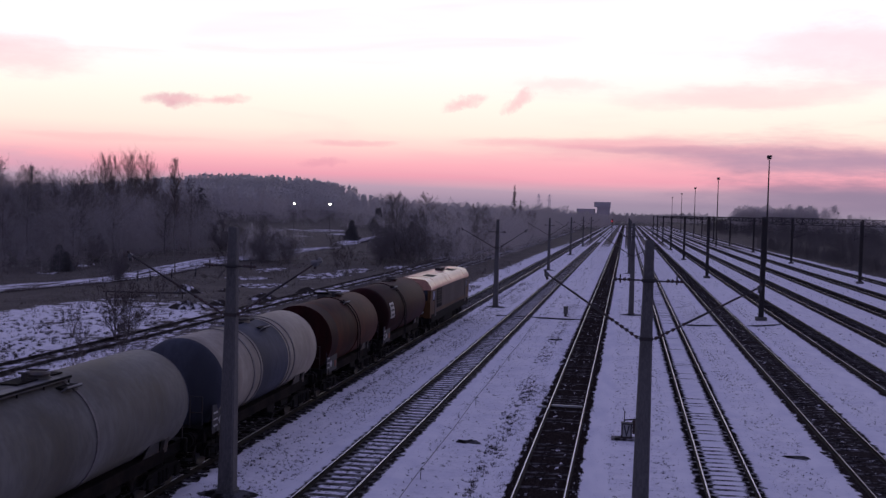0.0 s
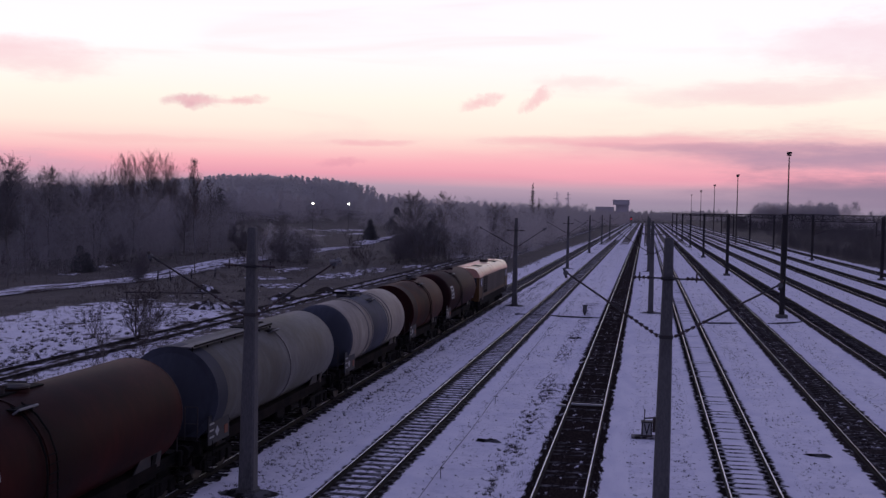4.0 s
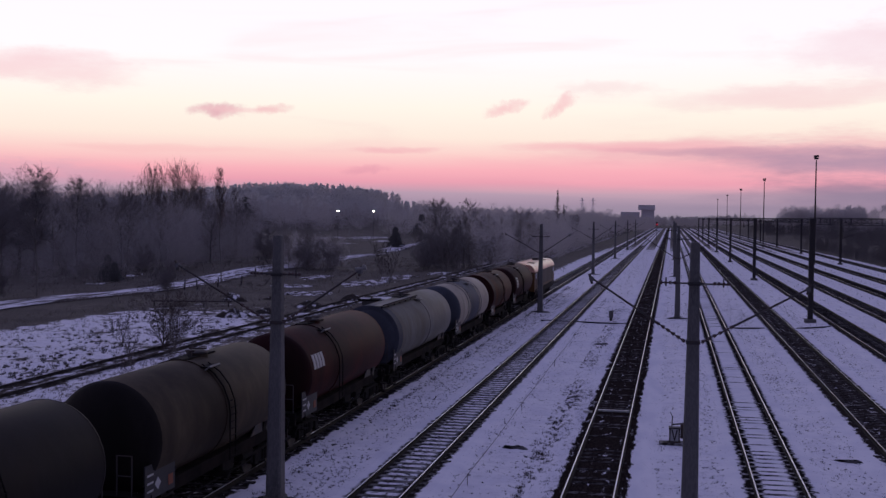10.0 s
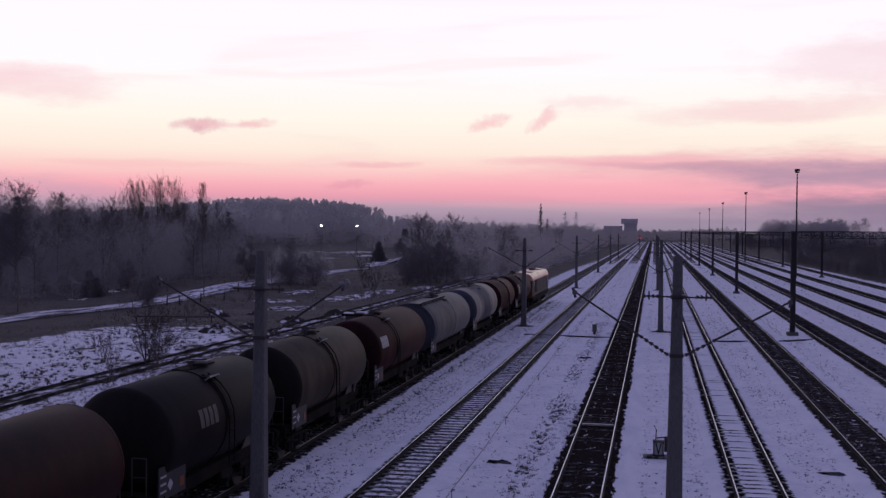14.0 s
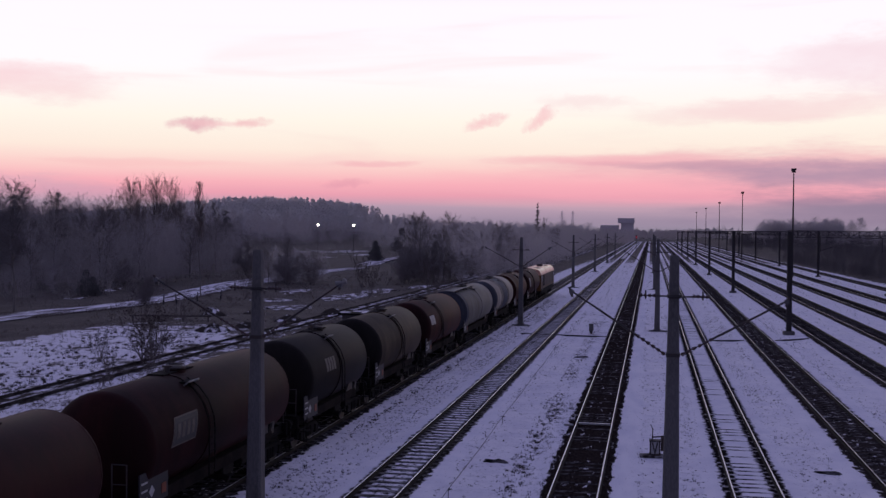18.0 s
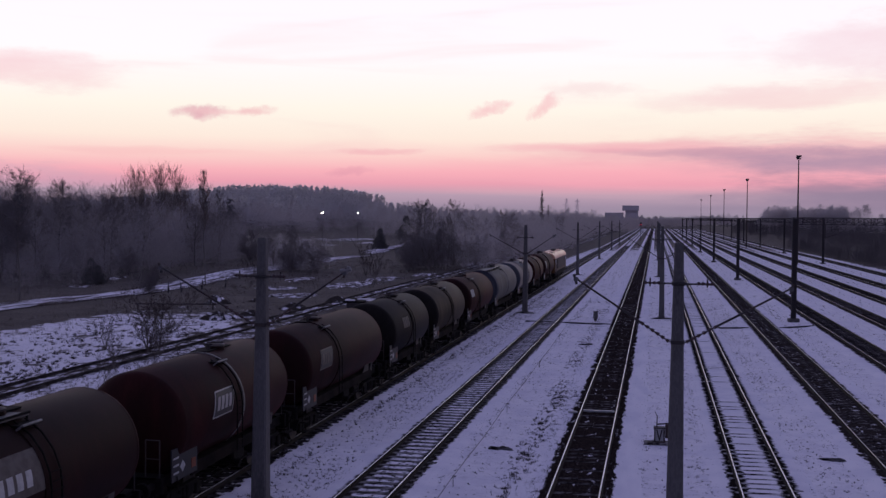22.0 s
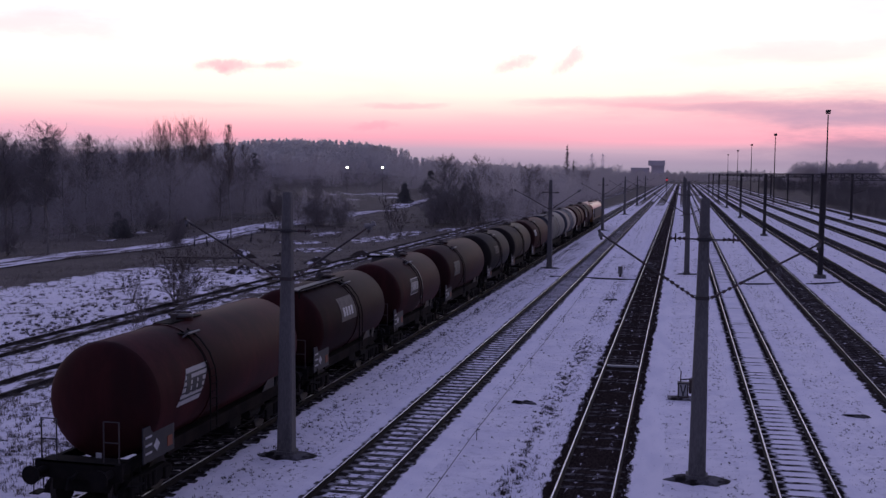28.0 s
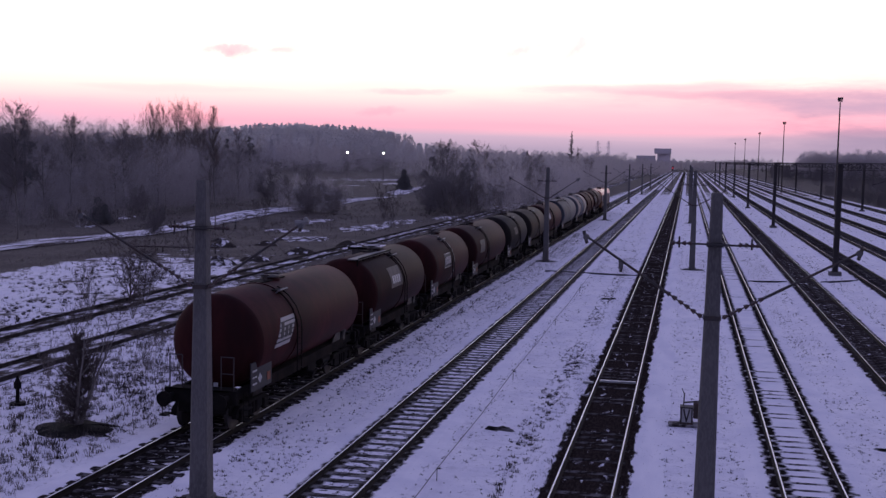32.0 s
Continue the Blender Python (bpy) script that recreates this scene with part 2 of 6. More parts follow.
def snow_mix(name, under, cover, scale, rough=0.85, under2=None, spots=0.0, stretch=(1, 1, 1), spot_scale=2.2, bump=0.35, edge=None, grit=0.30):
    """Ground or stone (under) with lying snow: cover 0..1 of it white, in patches of 1/scale metres."""
    mt = bpy.data.materials.new(name)
    mt.use_nodes = True
    nt = mt.node_tree
    N, L = nt.nodes.new, nt.links.new
    b = nt.nodes["Principled BSDF"]
    b.inputs["Roughness"].default_value = rough
    b.inputs["Specular IOR Level"].default_value = 0.0
    geo, mp = N("ShaderNodeNewGeometry"), N("ShaderNodeMapping")
    mp.inputs[3].default_value = stretch
    L(geo.outputs["Position"], mp.inputs[0])

    def noise_tex(sc, det=6.0, ro=0.6):
        n = N("ShaderNodeTexNoise")
        n.inputs["Scale"].default_value, n.inputs["Detail"].default_value, n.inputs["Roughness"].default_value = sc, det, ro
        L(mp.outputs[0], n.inputs["Vector"])
        return n.outputs["Fac"]

    def rng(v, lo, hi, a=0.0, z=1.0):
        r = N("ShaderNodeMapRange")
        r.interpolation_type = "SMOOTHSTEP"
        for i, x in ((1, lo), (2, hi), (3, a), (4, z)):
            r.inputs[i].default_value = x
        L(v, r.inputs[0])
        return r.outputs[0]

    def mix(f, a, c):
        x = N("ShaderNodeMix")
        x.data_type = "RGBA"
        for i, v in ((0, f), (6, a), (7, c)):
            if isinstance(v, tuple):
                x.inputs[i].default_value = (*v, 1)
            else:
                L(v, x.inputs[i])
        return x.outputs[2]

    soil = mix(rng(noise_tex(scale * 5), 0.4, 0.6), under, under2 or tuple(c * 0.55 for c in under))
    t = 0.5 - (cover - 0.5) * 0.55
    field = noise_tex(scale, 8.0, 0.68)
    if edge:
        # the snow closes in from both shoulders of the bed
        tc, sx, ab, ad = N("ShaderNodeTexCoord"), N("ShaderNodeSeparateXYZ"), N("ShaderNodeMath"), N("ShaderNodeMath")
        L(tc.outputs["Object"], sx.inputs[0])
        ab.operation, ad.operation = "ABSOLUTE", "ADD"
        L(sx.outputs[0], ab.inputs[0])
        L(field, ad.inputs[0])
        L(rng(ab.outputs[0], edge[0], edge[1], 0.0, 0.42), ad.inputs[1])
        field = ad.outputs[0]
    fac = rng(field, t - 0.05, t + 0.05)
    white = mix(rng(noise_tex(0.7), 0.35, 0.7), SNOW_C, (0.71, 0.685, 0.755))
    col = mix(fac, soil, white)
    if spots:
        s2 = rng(noise_tex(spot_scale, 4.0, 0.75), 0.70 - spots * 0.1, 0.73 - spots * 0.1)
        col = mix(s2, col, soil)
    if edge:
        # rust and grit along the rails
        ds = N("ShaderNodeMath")
        ds.operation = "SUBTRACT"
        L(ab.outputs[0], ds.inputs[0])
        ds.inputs[1].default_value = 0.75
        d2 = N("ShaderNodeMath")
        d2.operation = "ABSOLUTE"
        L(ds.outputs[0], d2.inputs[0])
        d3 = N("ShaderNodeMath")
        d3.operation = "ADD"
        L(d2.outputs[0], d3.inputs[0])
        L(rng(noise_tex(3.0, 4.0), 0.3, 0.7, 0.0, 0.16), d3.inputs[1])
        col = mix(rng(d3.outputs[0], grit, grit - 0.14), col, soil)
    L(col, b.inputs["Base Color"])
    k = N("ShaderNodeBump")
    k.inputs["Strength"].default_value, k.inputs["Distance"].default_value = bump, 0.05
    L(noise_tex(9.0), k.inputs["Height"])
    L(k.outputs[0], b.inputs["Normal"])
    return mt


M = {}
M["rail_side"] = material("rusty_rail", (0.013, 0.0105, 0.0095), 0.8, 0.0, (0.024, 0.016, 0.013), 3.0, 0.6, specular=0.2)
M["rail_dusted"] = material("snow_dusted_rusty_rail", (0.032, 0.026, 0.023), 0.85, 0, (0.06, 0.05, 0.045), 1.2, 0.6, 0.2, 30, (0.12, 0.11, 0.11), 1.2, 0.3, specular=0.1)
M["rail_dull"] = material("dull_rail_head", (0.27, 0.28, 0.32), 0.42, 1.0, (0.14, 0.13, 0.14), 0.8, 0.7)
M["rail_top"] = material("worn_rail_head", (0.52, 0.54, 0.62), 0.34, 1.0, (0.34, 0.33, 0.36), 1.5, 0.6)
M["sleeper"] = material("tarred_wood_sleeper", (0.019, 0.016, 0.015), 0.9, 0, (0.045, 0.038, 0.034), 3.0, 0.6, 0.4, 25, SNOW_C, 3.5, 0.2, island=0.35, specular=0.2)
M["sleeper_snow"] = material("snowed_up_sleeper", (0.026, 0.022, 0.0205), 0.9, 0, (0.04, 0.035, 0.032), 3.0, 0.6, 0.4, 25, SNOW_C, 3.2, 0.62, island=0.25, specular=0.02)
M["sleeper_dark"] = material("oily_black_sleeper", (0.019, 0.0155, 0.0145), 0.9, 0, (0.03, 0.0235, 0.0212), 3.0, 0.6, 0.4, 25, SNOW_C, 3.4, 0.10, island=0.4, specular=0.0)
M["ballast_dark"] = snow_mix("dark_ballast", (0.020, 0.0148, 0.0135), 0.25, 2.6, under2=(0.036, 0.0275, 0.025), stretch=(1.5, 0.42, 1), edge=(0.92, 1.38), grit=0.27)
# dark ballast; its broad black shoulder also paints the shade under the wagons
M["ballast_train"] = snow_mix("grimy_shade_ballast", (0.015, 0.0125, 0.0115), 0.34, 4.0, under2=(0.025, 0.021, 0.019), edge=(1.0, 1.45))
M["ballast_yard"] = snow_mix("yard_ballast", (0.027, 0.0215, 0.020), 0.29, 3.0, under2=(0.050, 0.041, 0.038), stretch=(1, 0.7, 1), edge=(0.9, 1.4), grit=0.36)
M["ballast_mid"] = snow_mix("half_snowed_ballast", (0.018, 0.015, 0.0138), 0.60, 4.5, under2=(0.042, 0.036, 0.032), edge=(0.8, 1.15), grit=0.42)
M["ballast_snow"] = snow_mix("snowed_ballast", (0.018, 0.015, 0.0138), 0.82, 1.8, under2=(0.024, 0.02, 0.018), edge=(0.9, 1.2), grit=0.42)
M["ballast_siding"] = snow_mix("overgrown_ballast", (0.05, 0.042, 0.036), 0.46, 1.1, under2=(0.09, 0.075, 0.062), edge=(1.2, 2.0), stretch=(1, 0.4, 1), grit=0.17)
M["concrete"] = material("weathered_concrete", (0.105, 0.099, 0.097), 0.9, 0, (0.058, 0.055, 0.053), 1.2, 0.7, 0.3, 40, (0.17, 0.16, 0.155), 25, 0.4, stretch=(1, 1, 0.3))
M["steel_dark"] = material("dark_rusted_steel", (0.045, 0.042, 0.042), 0.7, 0.3, (0.09, 0.055, 0.04), 2.0, 0.6)
M["portal_steel"] = material("black_weathered_steel", (0.042, 0.038, 0.040), 0.75, 0.2, (0.055, 0.042, 0.036), 2.0, 0.5)
M["insulator"] = material("brown_glazed_porcelain", (0.05, 0.03, 0.025), 0.25, 0, (0.09, 0.05, 0.04), 8.0, 0.4)
M["soil"] = material("dark_soil", (0.012, 0.0105, 0.0095), 0.95, 0, (0.026, 0.022, 0.02), 2.0, 0.5, 0.6, 8, SNOW_C, 3.0, 0.12, specular=0.15)
M["heap"] = snow_mix("snowy_rubble", (0.055, 0.047, 0.041), 0.36, 1.5, under2=(0.04, 0.034, 0.03))
M["snow"] = material("lying_snow", SNOW_C, 0.9, 0, (0.70, 0.672, 0.75), 1.0, 0.6, 0.3, 9, specular=0.1)
M["drift"] = snow_mix("thin_drift_snow", (0.09, 0.076, 0.066), 0.47, 1.3, under2=(0.06, 0.05, 0.044), stretch=(1, 0.5, 1))
M["wire"] = material("old_wire", (0.05, 0.045, 0.045), 0.6, 0.4, (0.10, 0.07, 0.05), 5.0, 0.4)
M["under"] = material("black_running_gear", (0.0075, 0.0068, 0.0068), 0.9, 0.0, (0.017, 0.0135, 0.0115), 3.0, 0.6, specular=0.12)
M["sill"] = material("dirty_brown_sill", (0.010, 0.0085, 0.008), 0.85, 0, (0.026, 0.019, 0.016), 1.5, 0.6, specular=0.04)
M["pale_steel"] = material("worn_pale_grey_steel", (0.22, 0.215, 0.21), 0.6, 0.2, (0.12, 0.11, 0.105), 3.0, 0.6)
M["grey_steel"] = material("dull_grey_steel_plate", (0.10, 0.098, 0.10), 0.6, 0.0, (0.055, 0.05, 0.05), 2.0, 0.6)
M["wheel"] = material("wheel_steel", (0.03, 0.026, 0.024), 0.6, 0.4, (0.05, 0.034, 0.027), 4.0, 0.5)
M["white_plate"] = material("grey_white_enamel_plate", (0.42, 0.42, 0.42), 0.5, 0, (0.22, 0.21, 0.205), 6.0, 0.5)
M["dark_plate"] = material("dark_data_plate", (0.016, 0.016, 0.02), 0.6, 0, (0.03, 0.028, 0.028), 5.0, 0.4)
M["orange_plate"] = material("orange_hazard_plate", (0.20, 0.05, 0.02), 0.6, 0, (0.12, 0.035, 0.02), 5.0, 0.4)
SOFT = (0.12, -0.55, 0.6)
M["bark"] = material("grey_brown_bark", (0.17, 0.15, 0.138), 0.95, 0, (0.23, 0.205, 0.19), 3.0, 0.5, 0.3, 20)
M["twig"] = material("bare_twigs", (0.25, 0.215, 0.205), 0.95, 0, (0.32, 0.28, 0.265), 1.0, 0.5, specular=0.0, level=SOFT, leafy=0.25)
M["poplar_twig"] = material("fine_poplar_twigs", (0.27, 0.21, 0.185), 0.95, 0, (0.33, 0.26, 0.23), 1.0, 0.5, specular=0.0, level=SOFT, leafy=0.4)
# thickets are lightened in colour for the haze in front of them
M["thicket_twig"] = material("haze_pale_thicket", (0.285, 0.25, 0.243), 0.95, 0, (0.35, 0.312, 0.302), 0.6, 0.5, specular=0.0, level=SOFT, leafy=0.25)
# west wood: twigs painted paler than bark to carry the haze
M["wood_twig"] = material("haze_lifted_wood", (0.40, 0.36, 0.352), 0.95, 0, (0.48, 0.435, 0.428), 0.09, 0.8, specular=0.0, level=SOFT, leafy=0.3)
# east wood: brown greyed by haze put into the colour
M["east_twig"] = material("haze_greyed_scrub_wood", (0.145, 0.130, 0.132), 0.95, 0, (0.205, 0.185, 0.187), 0.09, 0.8, specular=0.0, level=SOFT, leafy=0.2)
# haze over the distant woods is put into this pale colour
M["far_twig"] = material("haze_pale_bare_wood", (0.52, 0.475, 0.48), 0.95, 0, (0.58, 0.53, 0.535), 0.05, 0.6, specular=0.0, level=SOFT, leafy=0.6)
M["needle"] = material("dark_pine_needles", (0.19, 0.183, 0.175), 0.9, 0, (0.25, 0.24, 0.23), 1.0, 0.5, specular=0.0, level=SOFT, leafy=0.1)
# scrub and hill: haze put into pale colours, lifted further by high leafy
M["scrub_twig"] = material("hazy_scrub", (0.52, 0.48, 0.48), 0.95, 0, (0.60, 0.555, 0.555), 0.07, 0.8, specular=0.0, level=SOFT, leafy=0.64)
M["far_needle"] = material("haze_pale_pine_wood", (0.66, 0.635, 0.65), 0.95, 0, (0.70, 0.675, 0.69), 0.05, 0.6, specular=0.0, level=(0.1, 0.1, 1.0), leafy=0.76)
M["dry_grass"] = material("dry_grass", (0.15, 0.128, 0.112), 0.95, 0, (0.24, 0.205, 0.18), 2.0, 0.5)
M["bush_twig"] = material("brown_bush_twigs", (0.105, 0.088, 0.08), 0.95, 0, (0.15, 0.125, 0.113), 2.0, 0.5, specular=0.0)
M["weed"] = material("dark_dead_weeds", (0.045, 0.036, 0.033), 0.95, 0, (0.09, 0.07, 0.06), 2.0, 0.5)


# ---------------------------------------------------------------- mesh helpers
class Shape:
    """Collects vertices and faces of one mesh."""

    def __init__(self):
        self.v, self.f = [], []

    def add(self, verts, faces):
        n = len(self.v)
        self.v += [tuple(p) for p in verts]
        self.f += [tuple(i + n for i in f) for f in faces]
        return self

    def box(self, x, y, z, sx, sy, sz, turn=0.0, bevel=0.0):
        """A block with its centre at x, y, z; with bevel its upright edges are cut."""
        hx, hy, hz = sx / 2, sy / 2, sz / 2
        if bevel:
            b = min(bevel, hx * 0.9, hy * 0.9)
            ring = [(hx, -hy + b), (hx, hy - b), (hx - b, hy), (-hx + b, hy), (-hx, hy - b), (-hx, -hy + b), (-hx + b, -hy), (hx - b, -hy)]
        else:
            ring = [(hx, -hy), (hx, hy), (-hx, hy), (-hx, -hy)]
        c, s = math.cos(turn), math.sin(turn)
        k = len(ring)
        vs = [(x + px * c - py * s, y + px * s + py * c, z + e) for e in (-hz, hz) for px, py in ring]
        fs = [(i, (i + 1) % k, k + (i + 1) % k, k + i) for i in range(k)]
        return self.add(vs, fs + [tuple(range(k))[::-1], tuple(range(k, 2 * k))])

    def rod(self, p, q, r, r2=None, n=6, caps=True):
        """A round bar from p to q."""
        p, q = Vector(p), Vector(q)
        r2 = r if r2 is None else r2
        d = (q - p).normalized()
        a = d.orthogonal().normalized()
        b = d.cross(a)
        vs = []
        for c, rr in ((p, r), (q, r2)):
            for i in range(n):
                w = 2 * math.pi * i / n
                vs.append(c + (a * math.cos(w) + b * math.sin(w)) * rr)
        fs = [(i, (i + 1) % n, n + (i + 1) % n, n + i) for i in range(n)]
        if caps:
            fs += [tuple(range(n))[::-1], tuple(range(n, 2 * n))]
        return self.add(vs, fs)

    def lathe(self, centre, axis, profile, n=24):
        """Turns a profile of (along, radius) round an axis 'x', 'y' or 'z' through centre."""
        vs, fs = [], []
        for a, r in profile:
            for i in range(n):
                w = 2 * math.pi * i / n
                c, s = r * math.cos(w), r * math.sin(w)
                o = {"x": (a, c, s), "y": (s, a, c), "z": (c, s, a)}[axis]
                vs.append((centre[0] + o[0], centre[1] + o[1], centre[2] + o[2]))
        for j in range(len(profile) - 1):
            for i in range(n):
                k = (i + 1) % n
                fs.append((j * n + i, j * n + k, (j + 1) * n + k, (j + 1) * n + i))
        fs += [tuple(range(n))[::-1], tuple(range((len(profile) - 1) * n, len(profile) * n))]
        return self.add(vs, fs)

    def extrude(self, outline, a, b, plane="xz"):
        """A prism: an outline in a plane, drawn from a to b along the third axis."""
        n = len(outline)
        def at(p, t):
            return {"xz": (p[0], t, p[1]), "yz": (t, p[0], p[1]), "xy": (p[0], p[1], t)}[plane]
        vs = [at(p, t) for t in (a, b) for p in outline]
        fs = [(i, (i + 1) % n, n + (i + 1) % n, n + i) for i in range(n)]
        return self.add(vs, fs + [tuple(range(n))[::-1], tuple(range(n, 2 * n))])

    def mesh(self, name, mat, smooth=False):
        me = bpy.data.meshes.new(name)
        me.from_pydata(self.v, [], self.f)
        me.materials.append(mat)
        bm = bmesh.new()
        bm.from_mesh(me)
        bmesh.ops.recalc_face_normals(bm, faces=bm.faces) if len(bm.faces) < 4000 else None
        bm.to_mesh(me)
        bm.free()
        if smooth:
            me.polygons.foreach_set("use_smooth", [True] * len(me.polygons))
            me.set_sharp_from_angle(angle=radians(35))
        return me


def part(name, shape, mat, parent, label="", at=None, smooth=False):
    """ONE mesh object under a thing or under a part."""
    me = shape if isinstance(shape, bpy.types.Mesh) else shape.mesh(name, mat, smooth)
    ob = new(name, me)
    ob.parent = parent
    if at is not None:
        ob.matrix_basis = at
    if label:
        ob["label"] = label
    return ob


def thing(name, label, category, m=None, group="", kind=""):
    ob = new(name)
    ob.empty_display_size = 0.3
    if m is not None:
        ob.matrix_basis = m
    return tagged(ob, label, category, group, kind)


def solid(name, shape, mat, label, category, m=None, group="", kind="", smooth=False):
    """A thing of one mesh."""
    ob = new(name, shape if isinstance(shape, bpy.types.Mesh) else shape.mesh(name, mat, smooth))
    if m is not None:
        ob.matrix_basis = m
    return tagged(ob, label, category, group, kind)


# ---------------------------------------------------------------- ground
def ground_height(x, y):
    """The yard is level; the land to the west rises gently to a wooded hill."""
    z = 13.0 * math.exp(-((x + 222) / 78) ** 2 - ((y - 640) / 170) ** 2)
    if x < -40:
        k = min(1.0, (-40 - x) / 30)
        z += k * (0.35 * math.sin(x * 0.09 + 1.3) * math.sin(y * 0.05) + 0.2 * math.sin(y * 0.11 + x * 0.03))
    if x > 40:
        z += 1.6 * min(1.0, (x - 40) / 6) + 0.2 * math.sin(y * 0.07)
    return z


def build_ground():
    xs = [-2600, -1500, -900, -600, -450] + [v * 12.0 for v in range(-30, -5)] + [-58 + 3.0 * i for i in range(0, 36)] + [60, 90, 140, 220, 400, 900, 2600]
    ys = [-300, -100, -30] + [-10 + 4.0 * i for i in range(60)] + [250 + 25.0 * i for i in range(30)] + [1100, 1500, 2200, 3200, 4600]
    xs = sorted(set(xs))
    s = Shape()
    vs = [(x, y, ground_height(x, y)) for y in ys for x in xs]
    w = len(xs)
    fs = [(j * w + i, j * w + i + 1, (j + 1) * w + i + 1, (j + 1) * w + i) for j in range(len(ys) - 1) for i in range(w - 1)]
    s.add(vs, fs)
    mt = bpy.data.materials.new("snow_and_dead_grass")
    mt.use_nodes = True
    nt = mt.node_tree
    N, L = nt.nodes.new, nt.links.new
    b = nt.nodes["Principled BSDF"]
    b.inputs["Roughness"].default_value, b.inputs["Specular IOR Level"].default_value = 0.9, 0.15
    geo, sep = N("ShaderNodeNewGeometry"), N("ShaderNodeSeparateXYZ")
    L(geo.outputs["Position"], sep.inputs[0])

    def nz(sc, det=6.0, ro=0.6, stretch=None):
        n = N("ShaderNodeTexNoise")
        n.inputs["Scale"].default_value, n.inputs["Detail"].default_value, n.inputs["Roughness"].default_value = sc, det, ro
        if stretch:
            mp = N("ShaderNodeMapping")
            mp.inputs[3].default_value = stretch
            L(geo.outputs["Position"], mp.inputs[0])
            L(mp.outputs[0], n.inputs["Vector"])
        else:
            L(geo.outputs["Position"], n.inputs["Vector"])
        return n.outputs["Fac"]

    def rng(v, lo, hi, a=0.0, z=1.0):
        r = N("ShaderNodeMapRange")
        r.interpolation_type = "SMOOTHSTEP"
        for i, x in ((1, lo), (2, hi), (3, a), (4, z)):
            r.inputs[i].default_value = x
        L(v, r.inputs[0])
        return r.outputs[0]

    def mt_(op, a, c):
        n = N("ShaderNodeMath")
        n.operation = op
        for i, v in enumerate((a, c)):
            if isinstance(v, (int, float)):
                n.inputs[i].default_value = v
            else:
                L(v, n.inputs[i])
        return n.outputs[0]

    def mix(f, a, c):
        x = N("ShaderNodeMix")
        x.data_type = "RGBA"
        for i, v in ((0, f), (6, a), (7, c)):
            if isinstance(v, tuple):
                x.inputs[i].default_value = (*v, 1)
            else:
                L(v, x.inputs[i])
        return x.outputs[2]

    X, Y = sep.outputs[0], sep.outputs[1]
    # how much of the ground the snow covers, from the trodden yard out to the open grassland
    west = rng(X, -44.0, -47.5)
    mid = rng(X, -16.0, -20.0)
    sidings = mt_("MULTIPLY", mid, rng(X, -33.5, -30.0))
    far = rng(Y, 74.0, 98.0)
    east = rng(X, 37.0, 40.0)
    need = mt_("ADD", mt_("ADD", 0.27, mt_("MULTIPLY", mid, 0.168)), mt_("MULTIPLY", west, 0.24))
    need = mt_("ADD", need, mt_("MULTIPLY", mt_("MULTIPLY", far, mid), 0.20))
    need = mt_("ADD", need, mt_("MULTIPLY", sidings, mt_("MULTIPLY", rng(Y, 40.0, 75.0, -0.01, 0.10), 1.0)))
    # drifts left in the hollows of the grassland
    need = mt_("SUBTRACT", need, mt_("MULTIPLY", mt_("MULTIPLY", rng(nz(0.055, 4.0, 0.65, (0.55, 1, 1)), 0.56, 0.66), west), 0.26))
    need = mt_("ADD", need, mt_("MULTIPLY", east, 0.5))
    # snow thins with distance, in place of the haze that dims the far tracks
    need = mt_("ADD", need, mt_("MULTIPLY", mt_("MULTIPLY", rng(Y, 150.0, 380.0), mt_("SUBTRACT", 1.0, mid)), 0.34))
    # an open snowfield beyond the fields
    field = mt_("MULTIPLY", mt_("MULTIPLY", rng(Y, 270.0, 325.0), rng(Y, 440.0, 370.0)), mt_("MULTIPLY", rng(mt_("ADD", X, mt_("MULTIPLY", Y, 0.335)), -9.0, 7.0), rng(mt_("ADD", X, mt_("MULTIPLY", Y, 0.262)), 8.0, -5.0)))
    need = mt_("SUBTRACT", need, mt_("MULTIPLY", field, 0.27))
    patch = mt_("ADD", mt_("MULTIPLY", nz(0.30, 7.0, 0.68), 0.55), mt_("MULTIPLY", nz(1.5, 7.0, 0.72, (1, 0.45, 1)), 0.45))
    d = mt_("SUBTRACT", patch, need)
    snowy = rng(d, -0.03, 0.03)
    speck = rng(nz(5.4, 5.0, 0.78), 0.60, 0.645)
    speck_zone = rng(nz(0.22, 4.0), 0.32, 0.52)
    snowy = mt_("MULTIPLY", snowy, mt_("SUBTRACT", 1.0, mt_("MULTIPLY", speck, speck_zone)))
    grass = mix(rng(nz(0.22), 0.35, 0.65), (0.078, 0.066, 0.061), (0.135, 0.114, 0.103))
    grass = mix(rng(nz(6.0), 0.4, 0.65), grass, (0.045, 0.036, 0.032))
    white = mix(rng(nz(0.6), 0.3, 0.7), SNOW_C, (0.70, 0.672, 0.75))
    white = mix(rng(nz(2.4, 8.0, 0.72), 0.48, 0.70, 0.0, 0.6), white, (0.56, 0.535, 0.59))
    L(mix(snowy, grass, white), b.inputs["Base Color"])
    k = N("ShaderNodeBump")
    k.inputs["Strength"].default_value, k.inputs["Distance"].default_value = 0.5, 0.08
    L(nz(4.0, 8.0, 0.65), k.inputs["Height"])
    L(k.outputs[0], b.inputs["Normal"])
    solid("ground", s, mt, "snow-covered flat railway ground with dead brown grass showing through", "ground", kind="structure", smooth=True)


build_ground()


# ---------------------------------------------------------------- tracks
RAIL_TOP = 0.22
GAUGE = 1.50
END = 900.0
BEHIND = -110.0


